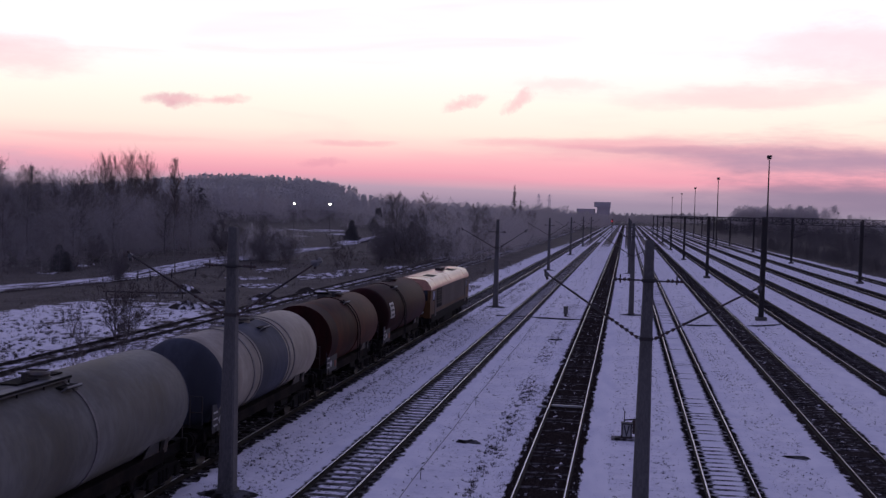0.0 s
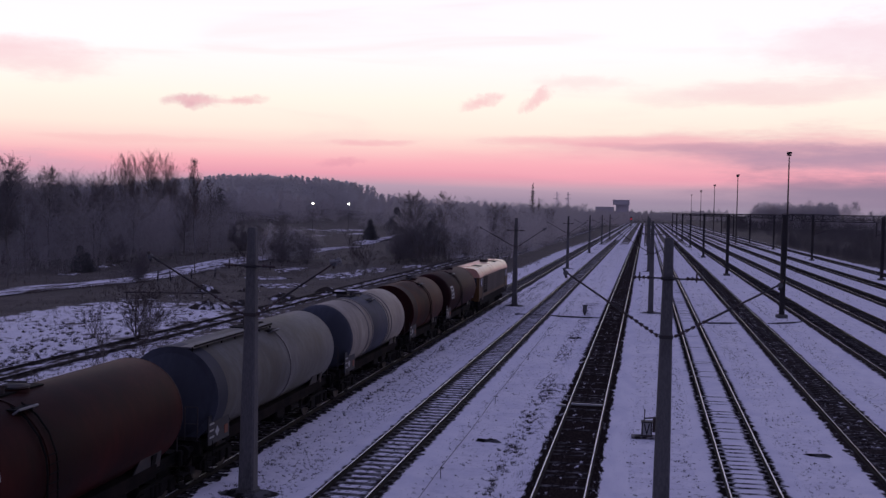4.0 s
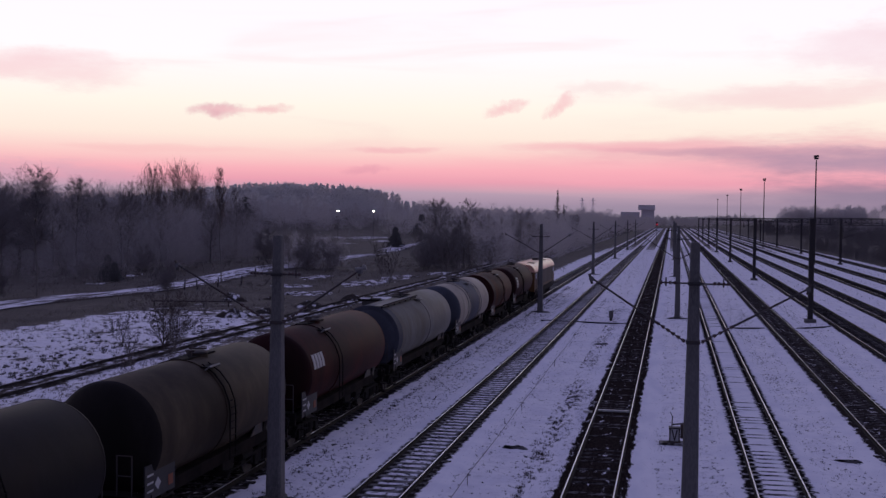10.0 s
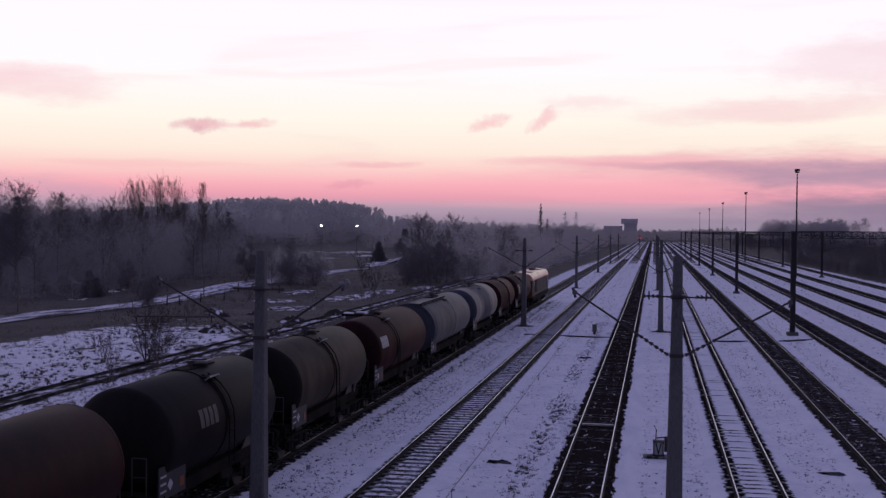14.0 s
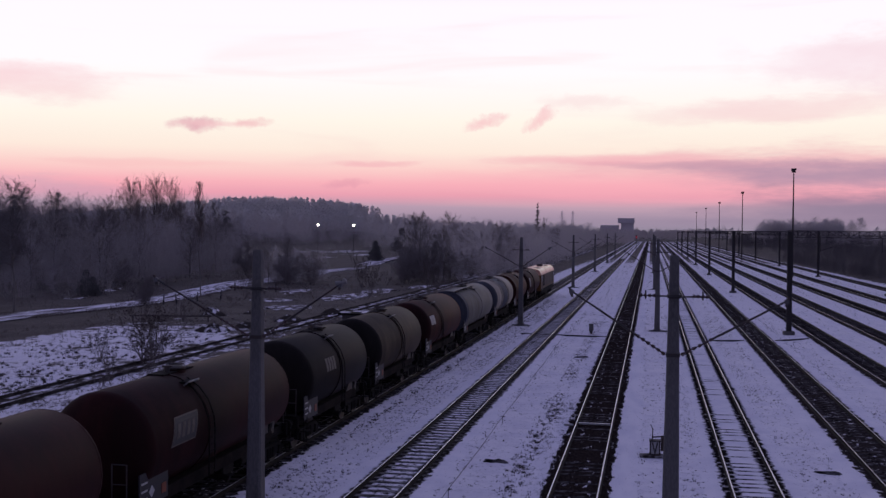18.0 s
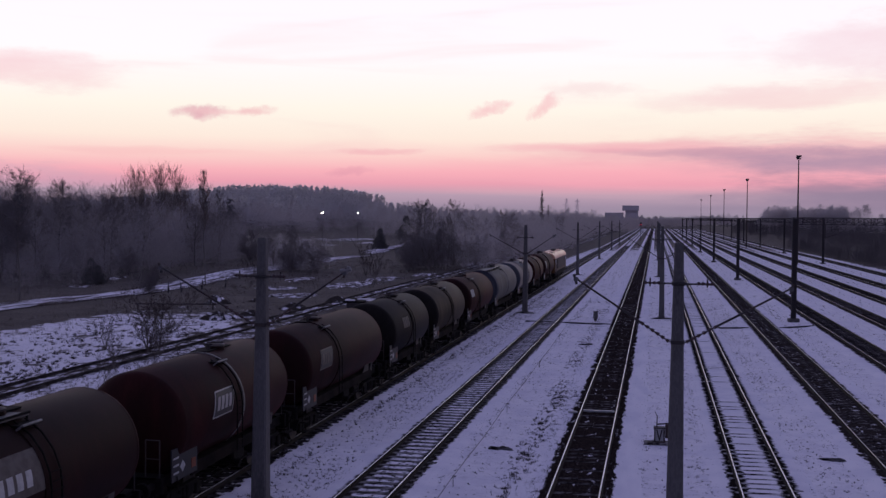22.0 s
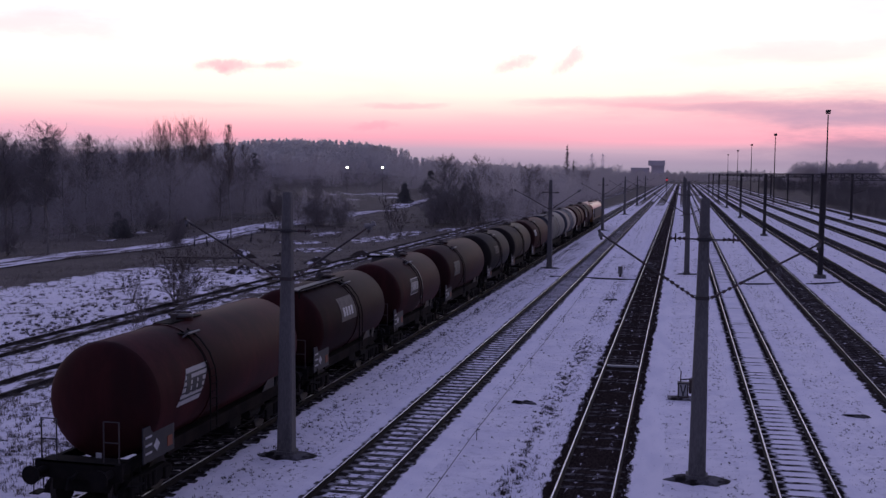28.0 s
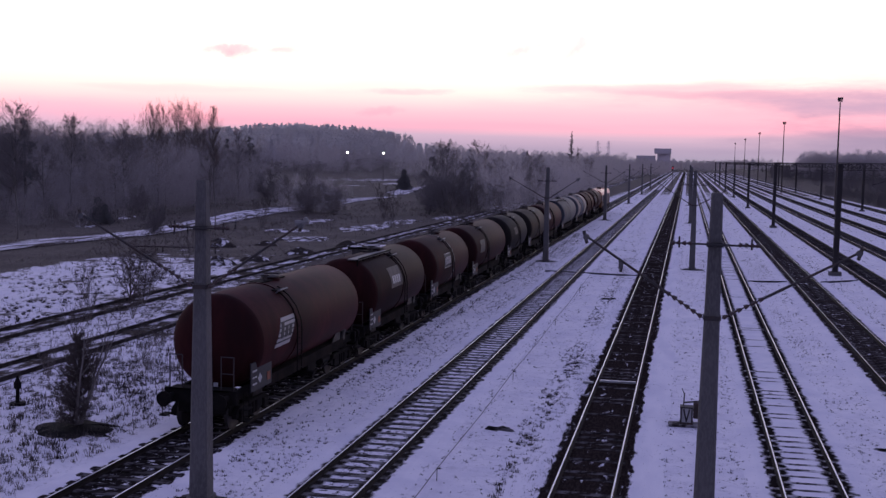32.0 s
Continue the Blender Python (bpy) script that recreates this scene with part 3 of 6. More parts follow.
def rail_shape(x, y0, y1):
    o = [(-0.065, 0.0), (0.065, 0.0), (0.065, 0.018), (0.012, 0.035), (0.012, 0.11), (0.036, 0.12), (0.036, 0.148),
         (-0.036, 0.148), (-0.036, 0.12), (-0.012, 0.11), (-0.012, 0.035), (-0.065, 0.018)]
    return Shape().extrude([(x + a, 0.068 + b) for a, b in o], y0, y1)


def head_shape(x, y0, y1):
    return Shape().extrude([(x - 0.022, 0.2161), (x + 0.018, 0.2161), (x + 0.014, 0.2205), (x - 0.018, 0.2205)], y0, y1)


sleeper_dark_mesh = Shape().box(0, 0, 0, 2.6, 0.24, 0.13, 0, 0.02).mesh("sleeper", M["sleeper_dark"])
sleeper_snow_mesh = Shape().box(0, 0, 0, 2.6, 0.17, 0.13, 0, 0.02).mesh("sleeper", M["sleeper_snow"])
sleeper_mesh = Shape().box(0, 0, 0, 2.6, 0.24, 0.13, 0, 0.02).mesh("sleeper", M["sleeper"])


def bed_shape(x, half, y0, y1, seed, top=0.05):
    """A low strip of ballast with a ragged edge."""
    r = random.Random(seed)
    s = Shape()
    step, y, rows = 1.6, y0, []
    while y < y1:
        rows.append((y, half + r.uniform(-0.05, 0.05), half + r.uniform(-0.05, 0.05)))
        y += step if y < 140 else 12.0
    rows.append((y1, half, half))
    vs, fs = [], []
    for y, a, c in rows:
        vs += [(x - a, y, 0.0), (x - a * 0.78, y, top), (x + c * 0.78, y, top), (x + c, y, 0.0)]
    for j in range(len(rows) - 1):
        for i in range(3):
            fs.append((4 * j + i, 4 * j + i + 1, 4 * j + 5 + i, 4 * j + 4 + i))
    return s.add(vs, fs)


def track(x, near, piece_end, bed, half, label, shiny=True, sleepers=True, lift=0.0, sink=0.0, wide=(0.86, 1.03)):
    tr = thing("railway_track", label, "railway track", pose(x, 0, lift), "tracks of the yard", "structure")
    part("ballast_bed", bed_shape(0, half, BEHIND, END, int(x * 10) + 500), M[bed], tr)
    for sx in (-GAUGE / 2, GAUGE / 2):
        r = part("rail", rail_shape(sx, BEHIND, END), M["rail_dusted"] if bed == "ballast_siding" else M["rail_side"], tr)
        part("rail_head", head_shape(sx, BEHIND, END), M["rail_dull"] if x > 5 else M["rail_top"] if shiny else M["rail_dusted"] if bed == "ballast_siding" else M["rail_side"], r, "polished running surface")
    rest = Shape()
    rnd = random.Random(int(x * 7) + 99)
    y = near - 0.32
    while y > BEHIND and sleepers:
        rest.box(rnd.uniform(-0.04, 0.04), y, 0.008 - sink, 2.6 * rnd.uniform(*wide), 0.24, 0.13)
        y -= 0.62
    y = near + 0.3
    while y < 330 and sleepers:
        dz = rnd.uniform(-0.008, 0.010) - (0.014 * min(1.0, max(0.0, (y - 26) / 40)) if bed == "ballast_snow" else 0.0)
        if y < piece_end:
            part("sleeper", {"ballast_dark": sleeper_dark_mesh, "ballast_train": sleeper_dark_mesh, "ballast_yard": sleeper_dark_mesh, "ballast_snow": sleeper_snow_mesh}.get(bed, sleeper_mesh), None, tr, at=pose(rnd.uniform(-0.05, 0.05), y + rnd.uniform(-0.03, 0.03), 0.008 + dz - sink, 0, 0, rnd.uniform(-1.2, 1.2)) @ Matrix.Diagonal((rnd.uniform(*wide), rnd.uniform(0.85, 1.1), 1, 1)))
        else:
            rest.box(rnd.uniform(-0.04, 0.04), y, 0.008 + dz - sink, 2.6 * rnd.uniform(*wide), 0.24, 0.13)
        y += 0.62
    if sleepers:
        part("distant_sleepers", rest, M["sleeper_dark"] if bed in ("ballast_dark", "ballast_yard") else M["sleeper_snow"] if bed == "ballast_snow" else M["sleeper"], tr)["kind"] = "stuff"
    return tr


TRAIN_X = -13.8


def build_tracks():
    track(TRAIN_X, 14, 75, "ballast_train", 1.8, "railway track with dark wooden sleepers under the goods train")
    track(-8.35, 16, 95, "ballast_mid", 1.7, "railway track with dark sleepers half buried in snow", sink=0.008, wide=(0.68, 0.86))
    track(-2.27, 18, 95, "ballast_dark", 2.0, "main railway track with dark bare ballast and polished rails", sink=0.026, wide=(0.60, 0.74))
    track(3.44, 18, 85, "ballast_snow", 1.6, "snow-filled railway track with dark sleepers and rusty rails", sink=0.014, wide=(0.56, 0.92))
    track(8.4, 24, 100, "ballast_yard", 1.85, "yard track with dark ballast and thin snow", sink=0.02, wide=(0.58, 0.70))
    track(13.6, 40, 100, "ballast_yard", 1.85, "yard track with dark ballast between the rails", wide=(0.58, 0.70))
    track(18.4, 55, 100, "ballast_yard", 1.85, "yard track with dark ballast between the rails", wide=(0.58, 0.70))
    track(23.5, 70, 71, "ballast_yard", 1.85, "far yard track with dark ballast", wide=(0.58, 0.70))
    track(28.6, 80, 81, "ballast_yard", 1.85, "far yard track with dark ballast", wide=(0.58, 0.70))
    track(34.7, 90, 91, "ballast_yard", 1.85, "far yard track beside the trees", wide=(0.58, 0.70))
    track(-24.8, 20, 60, "ballast_siding", 1.3, "disused siding with rusty rails in the snow", False, sink=0.03, lift=-0.035, wide=(0.6, 0.9))
    track(-30.0, 26, 60, "ballast_siding", 1.3, "disused siding with rusty rails in the snow", False, sink=0.03, lift=-0.035, wide=(0.6, 0.9))


build_tracks()


# ---------------------------------------------------------------- masts
def insulator_shape(p, q, r=0.055, n=5):
    s = Shape()
    p, q = Vector(p), Vector(q)
    s.rod(p, q, 0.02, n=6)
    for i in range(n):
        a = p.lerp(q, (i + 0.5) / n)
        d = (q - p) / n * 0.3
        s.rod(a - d, a + d, r, r * 0.55, n=8)
    return s


def catenary_mast(arm_l, arm_r, root, bar, frosted=False):
    """A tapered concrete mast with a small cross-bar and two raised bracket arms; no wires are left on it."""
    t = thing("catenary_mast", "tapered grey concrete overhead-line mast with two bare bracket arms", "mast", group="concrete masts beside the tracks")
    s = Shape()
    lv = [(0.0, 0.235), (2.6, 0.205), (5.2, 0.165), (7.74, 0.125), (7.8, 0.115)]
    vs = []
    for z, h in lv:
        b = h * 0.22
        vs += [(h, -h + b, z), (h, h - b, z), (h - b, h, z), (-h + b, h, z), (-h, h - b, z), (-h, -h + b, z), (-h + b, -h, z), (h - b, -h, z)]
    fs = [(8 * j + i, 8 * j + (i + 1) % 8, 8 * j + 8 + (i + 1) % 8, 8 * j + 8 + i) for j in range(len(lv) - 1) for i in range(8)]
    s.add(vs, fs + [tuple(range(8))[::-1], tuple(range(32, 40))])
    part("mast_shaft", s, M["concrete"], t)
    part("foundation", Shape().box(0, 0, 0.08, 0.6, 0.6, 0.2, 0.0, 0.1), M["concrete"], t, "low concrete footing")
    for z in (root, 6.68):
        part("clamp", Shape().box(0, 0, z, 0.44 - z * 0.012, 0.44 - z * 0.012, 0.1, 0, 0.03), M["steel_dark"], t)
    for sx, (reach, rise) in ((-1, arm_l), (1, arm_r)):
        p0 = Vector((sx * 0.2, -0.1, root))
        p1 = Vector((sx * reach, -0.1, root + rise))
        a = part("bracket_arm", Shape().rod(p0.lerp(p1, 0.3), p1, 0.033, 0.026, n=8), M["steel_dark"], t, "bare steel tube")
        part("insulator", insulator_shape(p0, p0.lerp(p1, 0.32), 0.06, 6), M["insulator"], a)
        part("end_ring", Shape().lathe((p1.x, p1.y, p1.z - 0.02), "y", [(-0.05, 0.03), (-0.05, 0.07), (0.05, 0.07), (0.05, 0.03)], 12), M["grey_steel"], a, "dull clamp ring")
        if frosted and sx > 0:
            part("frosted_clamp", Shape().rod(p1 + Vector((-0.12, 0, 0.02)), p1 + Vector((0.2, 0, 0.08)), 0.07, 0.05, n=8).rod(p1 + Vector((0.02, 0, -0.08)), p1 + Vector((0.14, 0, 0.16)), 0.05, n=8), M["pale_steel"], a, "pale frosted clamp")
        part("end_fitting", Shape().rod(p1 + Vector((-sx * 0.02, 0, -0.16)), p1 + Vector((sx * 0.06, 0, 0.12)), 0.04), M["steel_dark"], a)
    c = part("cross_bar", Shape().rod((-bar, -0.2, 6.7), (bar, -0.2, 6.68), 0.024), M["steel_dark"], t)
    for sx in (-1, 1):
        part("insulator", insulator_shape((sx * bar * 0.5, -0.2, 6.7), (sx * bar, -0.2, 6.7), 0.06, 4), M["insulator"], c)
        part("pin", Shape().rod((sx * bar * 0.8, -0.2, 6.6), (sx * bar * 0.8, -0.2, 6.84), 0.022), M["steel_dark"], c)
    mound = Shape()
    r = random.Random(5)
    ring = [(0.95 * r.uniform(0.7, 1.25) * math.cos(a), 0.55 * r.uniform(0.75, 1.25) * math.sin(a)) for a in [i * math.pi / 9 for i in range(18)]]
    mound.add([(x, y, -0.02) for x, y in ring] + [(x * 0.6, y * 0.6, 0.09) for x, y in ring] + [(0, 0, 0.12)],
              [(i, (i + 1) % 18, 18 + (i + 1) % 18, 18 + i) for i in range(18)] + [(18 + i, 18 + (i + 1) % 18, 36) for i in range(18)])
    part("soil_mound", mound, M["soil"], t, "bare dark soil round the foot")
    return t


def build_masts():
    a = catenary_mast((3.13, 1.6), (2.5, 1.58), 5.28, 0.78, True)
    a.matrix_basis = pose(-11.22, 29.45, 0, 0, 0.3, 0)
    for y in (94.1, 159.2, 222.0, 285.0, 348.0):
        copy_thing(a, pose(-11.22, y, 0))
    b = catenary_mast((2.78, 1.68), (2.95, 1.55), 5.08, 0.95)
    b.matrix_basis = pose(0.62, 29.9, 0, 0, 0.2, 0)
    for y in (92.1, 157.9, 221.0, 284.0):
        copy_thing(b, pose(0.62, y, 0))


build_masts()


def lattice(s, p, q, wide, deep, bays, r=0.03):
    """A four-cornered lattice from p to q, either upright or along x."""
    p, q = Vector(p), Vector(q)
    up = abs((q - p).z) > abs((q - p).x)
    a, b = (Vector((wide / 2, 0, 0)), Vector((0, deep / 2, 0))) if up else (Vector((0, wide / 2, 0)), Vector((0, 0, deep / 2)))
    corners = [a + b, a - b, -a - b, -a + b]
    for c in corners:
        s.rod(p + c, q + c, r * 1.5, n=4)
    for i in range(bays):
        u, w = p.lerp(q, i / bays), p.lerp(q, (i + 1) / bays)
        for k in range(4):
            c, d = corners[k], corners[(k + 1) % 4]
            s.rod(u + c, w + d, r, n=4, caps=False)
            s.rod(w + c, w + d, r, n=4, caps=False)
    return s


def build_portals():
    t = thing("catenary_portal", "dark steel lattice portal over the yard tracks", "portal", group="portals over the yard")
    for x in (0.0, 20.4):
        leg = part("portal_leg", lattice(Shape(), (x, 0, 0.2), (x, 0, 8.55), 0.34, 0.42, 14, 0.028), M["portal_steel"], t)
        for sx in (-1, 1):
            part("channel", Shape().box(x + sx * 0.07, 0, 4.4, 0.136, 0.32, 8.3), M["portal_steel"], leg)
        part("footing", Shape().box(x, 0, 0.13, 0.9, 0.9, 0.3, 0, 0.08), M["concrete"], leg)
    part("portal_beam", lattice(Shape(), (-0.2, 0, 8.35), (20.6, 0, 8.35), 0.4, 0.55, 26, 0.026), M["portal_steel"], t)
    for x in (2.4, 7.2, 12.3, 17.4):
        part("hanger", Shape().rod((x, 0, 8.1), (x, 0, 6.9), 0.03).rod((x, 0, 7.0), (x + 0.9, 0, 7.3), 0.022), M["portal_steel"], t)
    t.matrix_basis = pose(11.33, 92.4, 0)
    for y in (153.8, 216.0, 279.5, 342.0, 405.0, 468.0):
        copy_thing(t, pose(11.33, y, 0))


build_portals()


def build_light_masts():
    t = thing("yard_light_mast", "tall slim steel mast with an unlit lamp head", "light mast", group="light masts in the yard")
    part("mast_shaft", Shape().lathe((0, 0, 0), "z", [(0, 0.22), (6, 0.18), (19.8, 0.10)], 10), M["steel_dark"], t, smooth=True)
    head = part("lamp_head", Shape().box(0, 0, 20.05, 0.75, 0.55, 0.28, 0, 0.06), M["steel_dark"], t)
    part("lamp", Shape().box(-0.2, -0.15, 20.4, 0.5, 0.4, 0.5, 0.4, 0.05), M["steel_dark"], head)
    part("lamp", Shape().box(0.25, 0.1, 20.5, 0.42, 0.36, 0.4, -0.5, 0.05), M["steel_dark"], head)
    t.matrix_basis = pose(26.5, 212.4, 0)
    for x, y in ((26.9, 332.7), (27.2, 447.8), (27.4, 559.7), (27.6, 680.7)):
        copy_thing(t, pose(x, y, 0))


build_light_masts()


# ---------------------------------------------------------------- the train
RADIUS = 1.48
AXLE = 0.46
# seconds, metres that the train has gone
RUN = [(0, 0.0), (2, 6.35), (4, 12.7), (6, 19.0), (9, 28.1), (13, 40.2), (16.5, 50.8), (19, 58.4), (22.5, 69.2), (24, 74.0), (26.5, 82.5), (28, 87.7), (30, 94.7), (31, 97.7), (32, 100.0)]


def gone(t):
    return float(np.interp(t, [r[0] for r in RUN], [r[1] for r in RUN]))


def build_bogie():
    """A two-axle goods bogie at the origin, wheels on the rail top (z = 0)."""
    s = Shape()
    for x in (-0.98, 0.98):
        s.extrude([(-1.25, 0.55), (-0.95, 0.72), (0.95, 0.72), (1.25, 0.55), (1.25, 0.38), (0.75, 0.4), (0.45, 0.28), (-0.45, 0.28), (-0.75, 0.4), (-1.25, 0.38)], x - 0.07, x + 0.07, "yz")
        for y in (-0.9, 0.9):
            s.box(x * 1.06, y, 0.46, 0.16, 0.3, 0.3, 0, 0.03)
        for y in (-0.25, 0.0, 0.25):
            s.rod((x * 1.05, y, 0.3), (x * 1.05, y, 0.66), 0.08, n=8)
    s.box(0, 0, 0.62, 2.0, 0.5, 0.24).box(0, 0, 0.8, 0.6, 0.6, 0.16)
    b = new("bogie", s.mesh("bogie", M["under"]))
    wm = Shape()
    for x in (-0.75, 0.75):
        wm.lathe((x, 0, 0), "x", [(-0.065, 0.2), (-0.065, AXLE - 0.03), (0.0, AXLE), (0.06, AXLE + 0.02), (0.065, AXLE - 0.05), (0.03, 0.34), (0.03, 0.14)] if x > 0 else
                 [(-0.03, 0.14), (-0.03, 0.34), (-0.065, AXLE - 0.05), (-0.06, AXLE + 0.02), (0.0, AXLE), (0.065, AXLE - 0.03), (0.065, 0.2)], 20)
    wm.rod((-0.75, 0, 0), (0.75, 0, 0), 0.08, n=8)
    me = wm.mesh("wheelset", M["wheel"], True)
    for y in (-0.9, 0.9):
        part("wheelset", me, None, b, at=pose(0, y, AXLE))
    return b


bogie_model = [None]


def add_bogie(parent, y):
    if bogie_model[0] is None:
        b = build_bogie()
        bogie_model[0] = b
        b.parent = parent
        b.matrix_basis = pose(0, y, 0)
    else:
        b = copy_thing(bogie_model[0], pose(0, y, 0))
        b.parent = parent
    return b


def buffer_shape(x, y, z, d):
    return Shape().rod((x, y, z), (x, y + d * 0.36, z), 0.1, 0.09, 10).rod((x, y + d * 0.36, z), (x, y + d * 0.56, z), 0.07, n=10).rod((x, y + d * 0.56, z), (x, y + d * 0.62, z), 0.22, 0.23, 14)


def paint(name, colour, dirt, rough=0.62, bump=0.06, coat=0.0, specular=0.07, spill=0.0, dust=0.05):
    """Vehicle paint with a film of dust that pales it at a flat angle."""
    mt = material(name, colour, rough, 0, dirt, 0.5, 0.9, bump, 30, tuple(c * 0.55 for c in colour), 6.0, 0.35, stretch=(1, 1, 0.35), coat=coat, specular=specular, spill=spill)
    b = mt.node_tree.nodes["Principled BSDF"]
    b.inputs["Sheen Weight"].default_value, b.inputs["Sheen Roughness"].default_value = dust, 0.2
    k = max(colour)
    b.inputs["Sheen Tint"].default_value = (*[0.28 + 0.58 * c / k for c in colour], 1)
    return mt


def tank_wagon(front, length, colour_mat, label, end_mat=None, bands=(), straps=(0.0,), plate=None, walkway=True, cabinet=True, radius=RADIUS, ladder=True, strap_mat=None, tail=False, long_walk=False, fit=0.25, climb=0.3):
    """A four-axle tank wagon. front: where the front end of its barrel stands at the clip's start."""
    barrel = length - 1.75
    mid = front - barrel / 2
    w = thing("tank_wagon", label, "tank wagon", pose(TRAIN_X, mid, RAIL_TOP), "tank wagons of the goods train")
    zc = 2.48
    hl = barrel / 2
    e = 0.52
    prof = [(-hl + e * (1 - math.sqrt(1 - k * k)), radius * k) for k in (0.15, 0.4, 0.6, 0.76, 0.87, 0.94, 0.98, 1.0)]
    rings = len(prof)
    prof = prof + [(-a, r) for a, r in prof[::-1]]
    tank = part("barrel", Shape().lathe((0, 0, zc), "y", prof, 40), colour_mat, w, smooth=True)
    if end_mat:
        for sg in (-1, 1):
            pr = [(sg * a, r + 0.006) for a, r in prof[:rings]]
            pr = [(a + (-0.006 if sg > 0 else 0.006) * 1, r) for a, r in pr]
            part("barrel_end", Shape().lathe((0, 0, zc), "y", pr, 40), end_mat, tank, "differently coloured dished end", smooth=True)
    for c, wid, mt in bands:
        part("colour_band", Shape().lathe((0, 0, zc), "y", [(c - wid / 2, radius - 0.02), (c - wid / 2, radius + 0.007), (c + wid / 2, radius + 0.007), (c + wid / 2, radius - 0.02)], 40), mt, tank, "dark painted band", smooth=True)
    for c in straps:
        part("strap", Shape().lathe((0, 0, zc), "y", [(c - 0.05, radius - 0.02), (c - 0.05, radius + 0.03), (c + 0.05, radius + 0.03), (c + 0.05, radius - 0.02)], 40), strap_mat or colour_mat, tank, smooth=True)
    # underframe
    fl = length / 2 - 0.62
    fr = Shape()
    for x in (-0.95, 0.95):
        fr.extrude([(x - 0.06, 0.92), (x + 0.06, 0.92), (x + 0.06, 0.94), (x + 0.015, 0.95), (x + 0.015, 1.17), (x + 0.06, 1.18), (x + 0.06, 1.2), (x - 0.06, 1.2)], -fl - (0.5 if tail else 0.0), fl)
    for y in (-fl + 0.1, -fl + 1.7, -0.8, 0.8, fl - 1.7, fl - 0.1):
        fr.box(0, y, 1.05, 1.9, 0.2, 0.24)
    frame_ = part("underframe", fr, M["under"], w)
    for sx in (-1, 1):
        part("side_sill", Shape().box(sx * 1.16, 0, 1.12, 0.07, 2 * fl - 3.4, 0.34, 0, 0.01).box(sx * 1.02, 0, 1.27, 0.3, 2 * fl - 3.4, 0.03), M["sill"], frame_, "dirty brown steel sill")
    body_fl = fl
    for sg in (-1, 1):
        fl = body_fl + (0.5 if tail and sg < 0 else 0.0)
        part("headstock", Shape().box(0, sg * (fl - 0.02), 1.06, 2.3, 0.14, 0.42, 0, 0.03), M["under"], frame_)
        for x in (-0.875, 0.875):
            part("buffer", buffer_shape(x, sg * fl, 1.05, sg), M["under"], w, smooth=True)
        part("coupling", Shape().rod((0, sg * fl, 1.0), (0, sg * (fl + 0.45), 0.92), 0.05).rod((0, sg * (fl + 0.4), 1.02), (0, sg * (fl + 0.52), 0.72), 0.035), M["under"], w)
        # black block added to fill the shaded gap below the headstock
        part("drawgear", Shape().box(0, sg * (fl - 0.55), 0.78, 1.7, 0.9, 0.5, 0, 0.1).rod((-0.9, sg * (fl - 0.3), 0.5), (0.9, sg * (fl - 0.3), 0.5), 0.06, n=8), M["under"], w)
        add_bogie(w, sg * (fl - 1.45))
        saddle = Shape()
        saddle.extrude([(-1.15, 0.0), (1.15, 0.0), (1.25, 0.5), (0.9, 0.32), (0.5, 0.12), (-0.5, 0.12), (-0.9, 0.32), (-1.25, 0.5)], -0.12, 0.12)
        part("saddle", saddle, M["under"], w, at=pose(0, sg * (fl - 1.9), 1.1))
        part("end_platform", Shape().box(0, sg * (fl - 0.2), 1.25, 1.95, 0.5, 0.05), M["under"], w)
        for sx in (-1, 1):
            rail = Shape()
            for x in (1.02, 0.62):
                rail.rod((sx * x, sg * (fl - 0.08), 1.25), (sx * x, sg * (fl - 0.08), 2.25), 0.02, n=6)
            for z in (1.75, 2.25):
                rail.rod((sx * 1.02, sg * (fl - 0.08), z), (sx * 0.62, sg * (fl - 0.08), z), 0.018, n=6)
            part("handrail", rail, M["steel_dark"], w)
            step, x, y = Shape(), sx * 1.3, sg * (fl - 0.35)
            for z in (0.35, 0.7):
                step.box(x, y, z, 0.26, 0.42, 0.03)
            for yy in (-0.2, 0.2):
                step.rod((x, y + yy, 0.33), (x, y + yy, 1.2), 0.014, n=4)
            part("footstep", step, M["under"], w)
    fl = body_fl
    gear = Shape().rod((-0.45, -1.6, 0.72), (-0.45, -0.5, 0.72), 0.2, n=10).box(0.95, 0.6, 0.82, 0.3, 0.9, 0.42, 0, 0.05).rod((1.0, 1.6, 0.78), (1.0, 2.4, 0.78), 0.16, n=10).rod((-1.1, -fl + 2.8, 0.55), (-1.1, fl - 2.8, 0.55), 0.025, n=5).rod((1.1, -fl + 2.8, 0.55), (1.1, fl - 2.8, 0.55), 0.025, n=5)
    part("brake_gear", gear, M["under"], w)
    part("outlet_pipe", Shape().rod((-1.2, 0.15, 0.62), (1.2, 0.15, 0.62), 0.09, n=8).rod((1.2, 0.15, 0.62), (1.32, 0.15, 0.58), 0.12, n=8).rod((0, 0.15, 0.62), (0, 0.15, 1.1), 0.12, n=8), M["under"], w)
    # fittings on top
    top = zc + radius
    dome = part("manhole", Shape().lathe((0, fit, top - 0.12), "z", [(0, 0.34), (0.16, 0.32), (0.2, 0.26)], 18), colour_mat, w, smooth=True)
    part("manhole_lid", Shape().lathe((0, fit, top + 0.08), "z", [(0, 0.33), (0.04, 0.33), (0.08, 0.2)], 18).rod((-0.26, fit, top + 0.19), (0.3, fit, top + 0.21), 0.025), M["steel_dark"], dome)
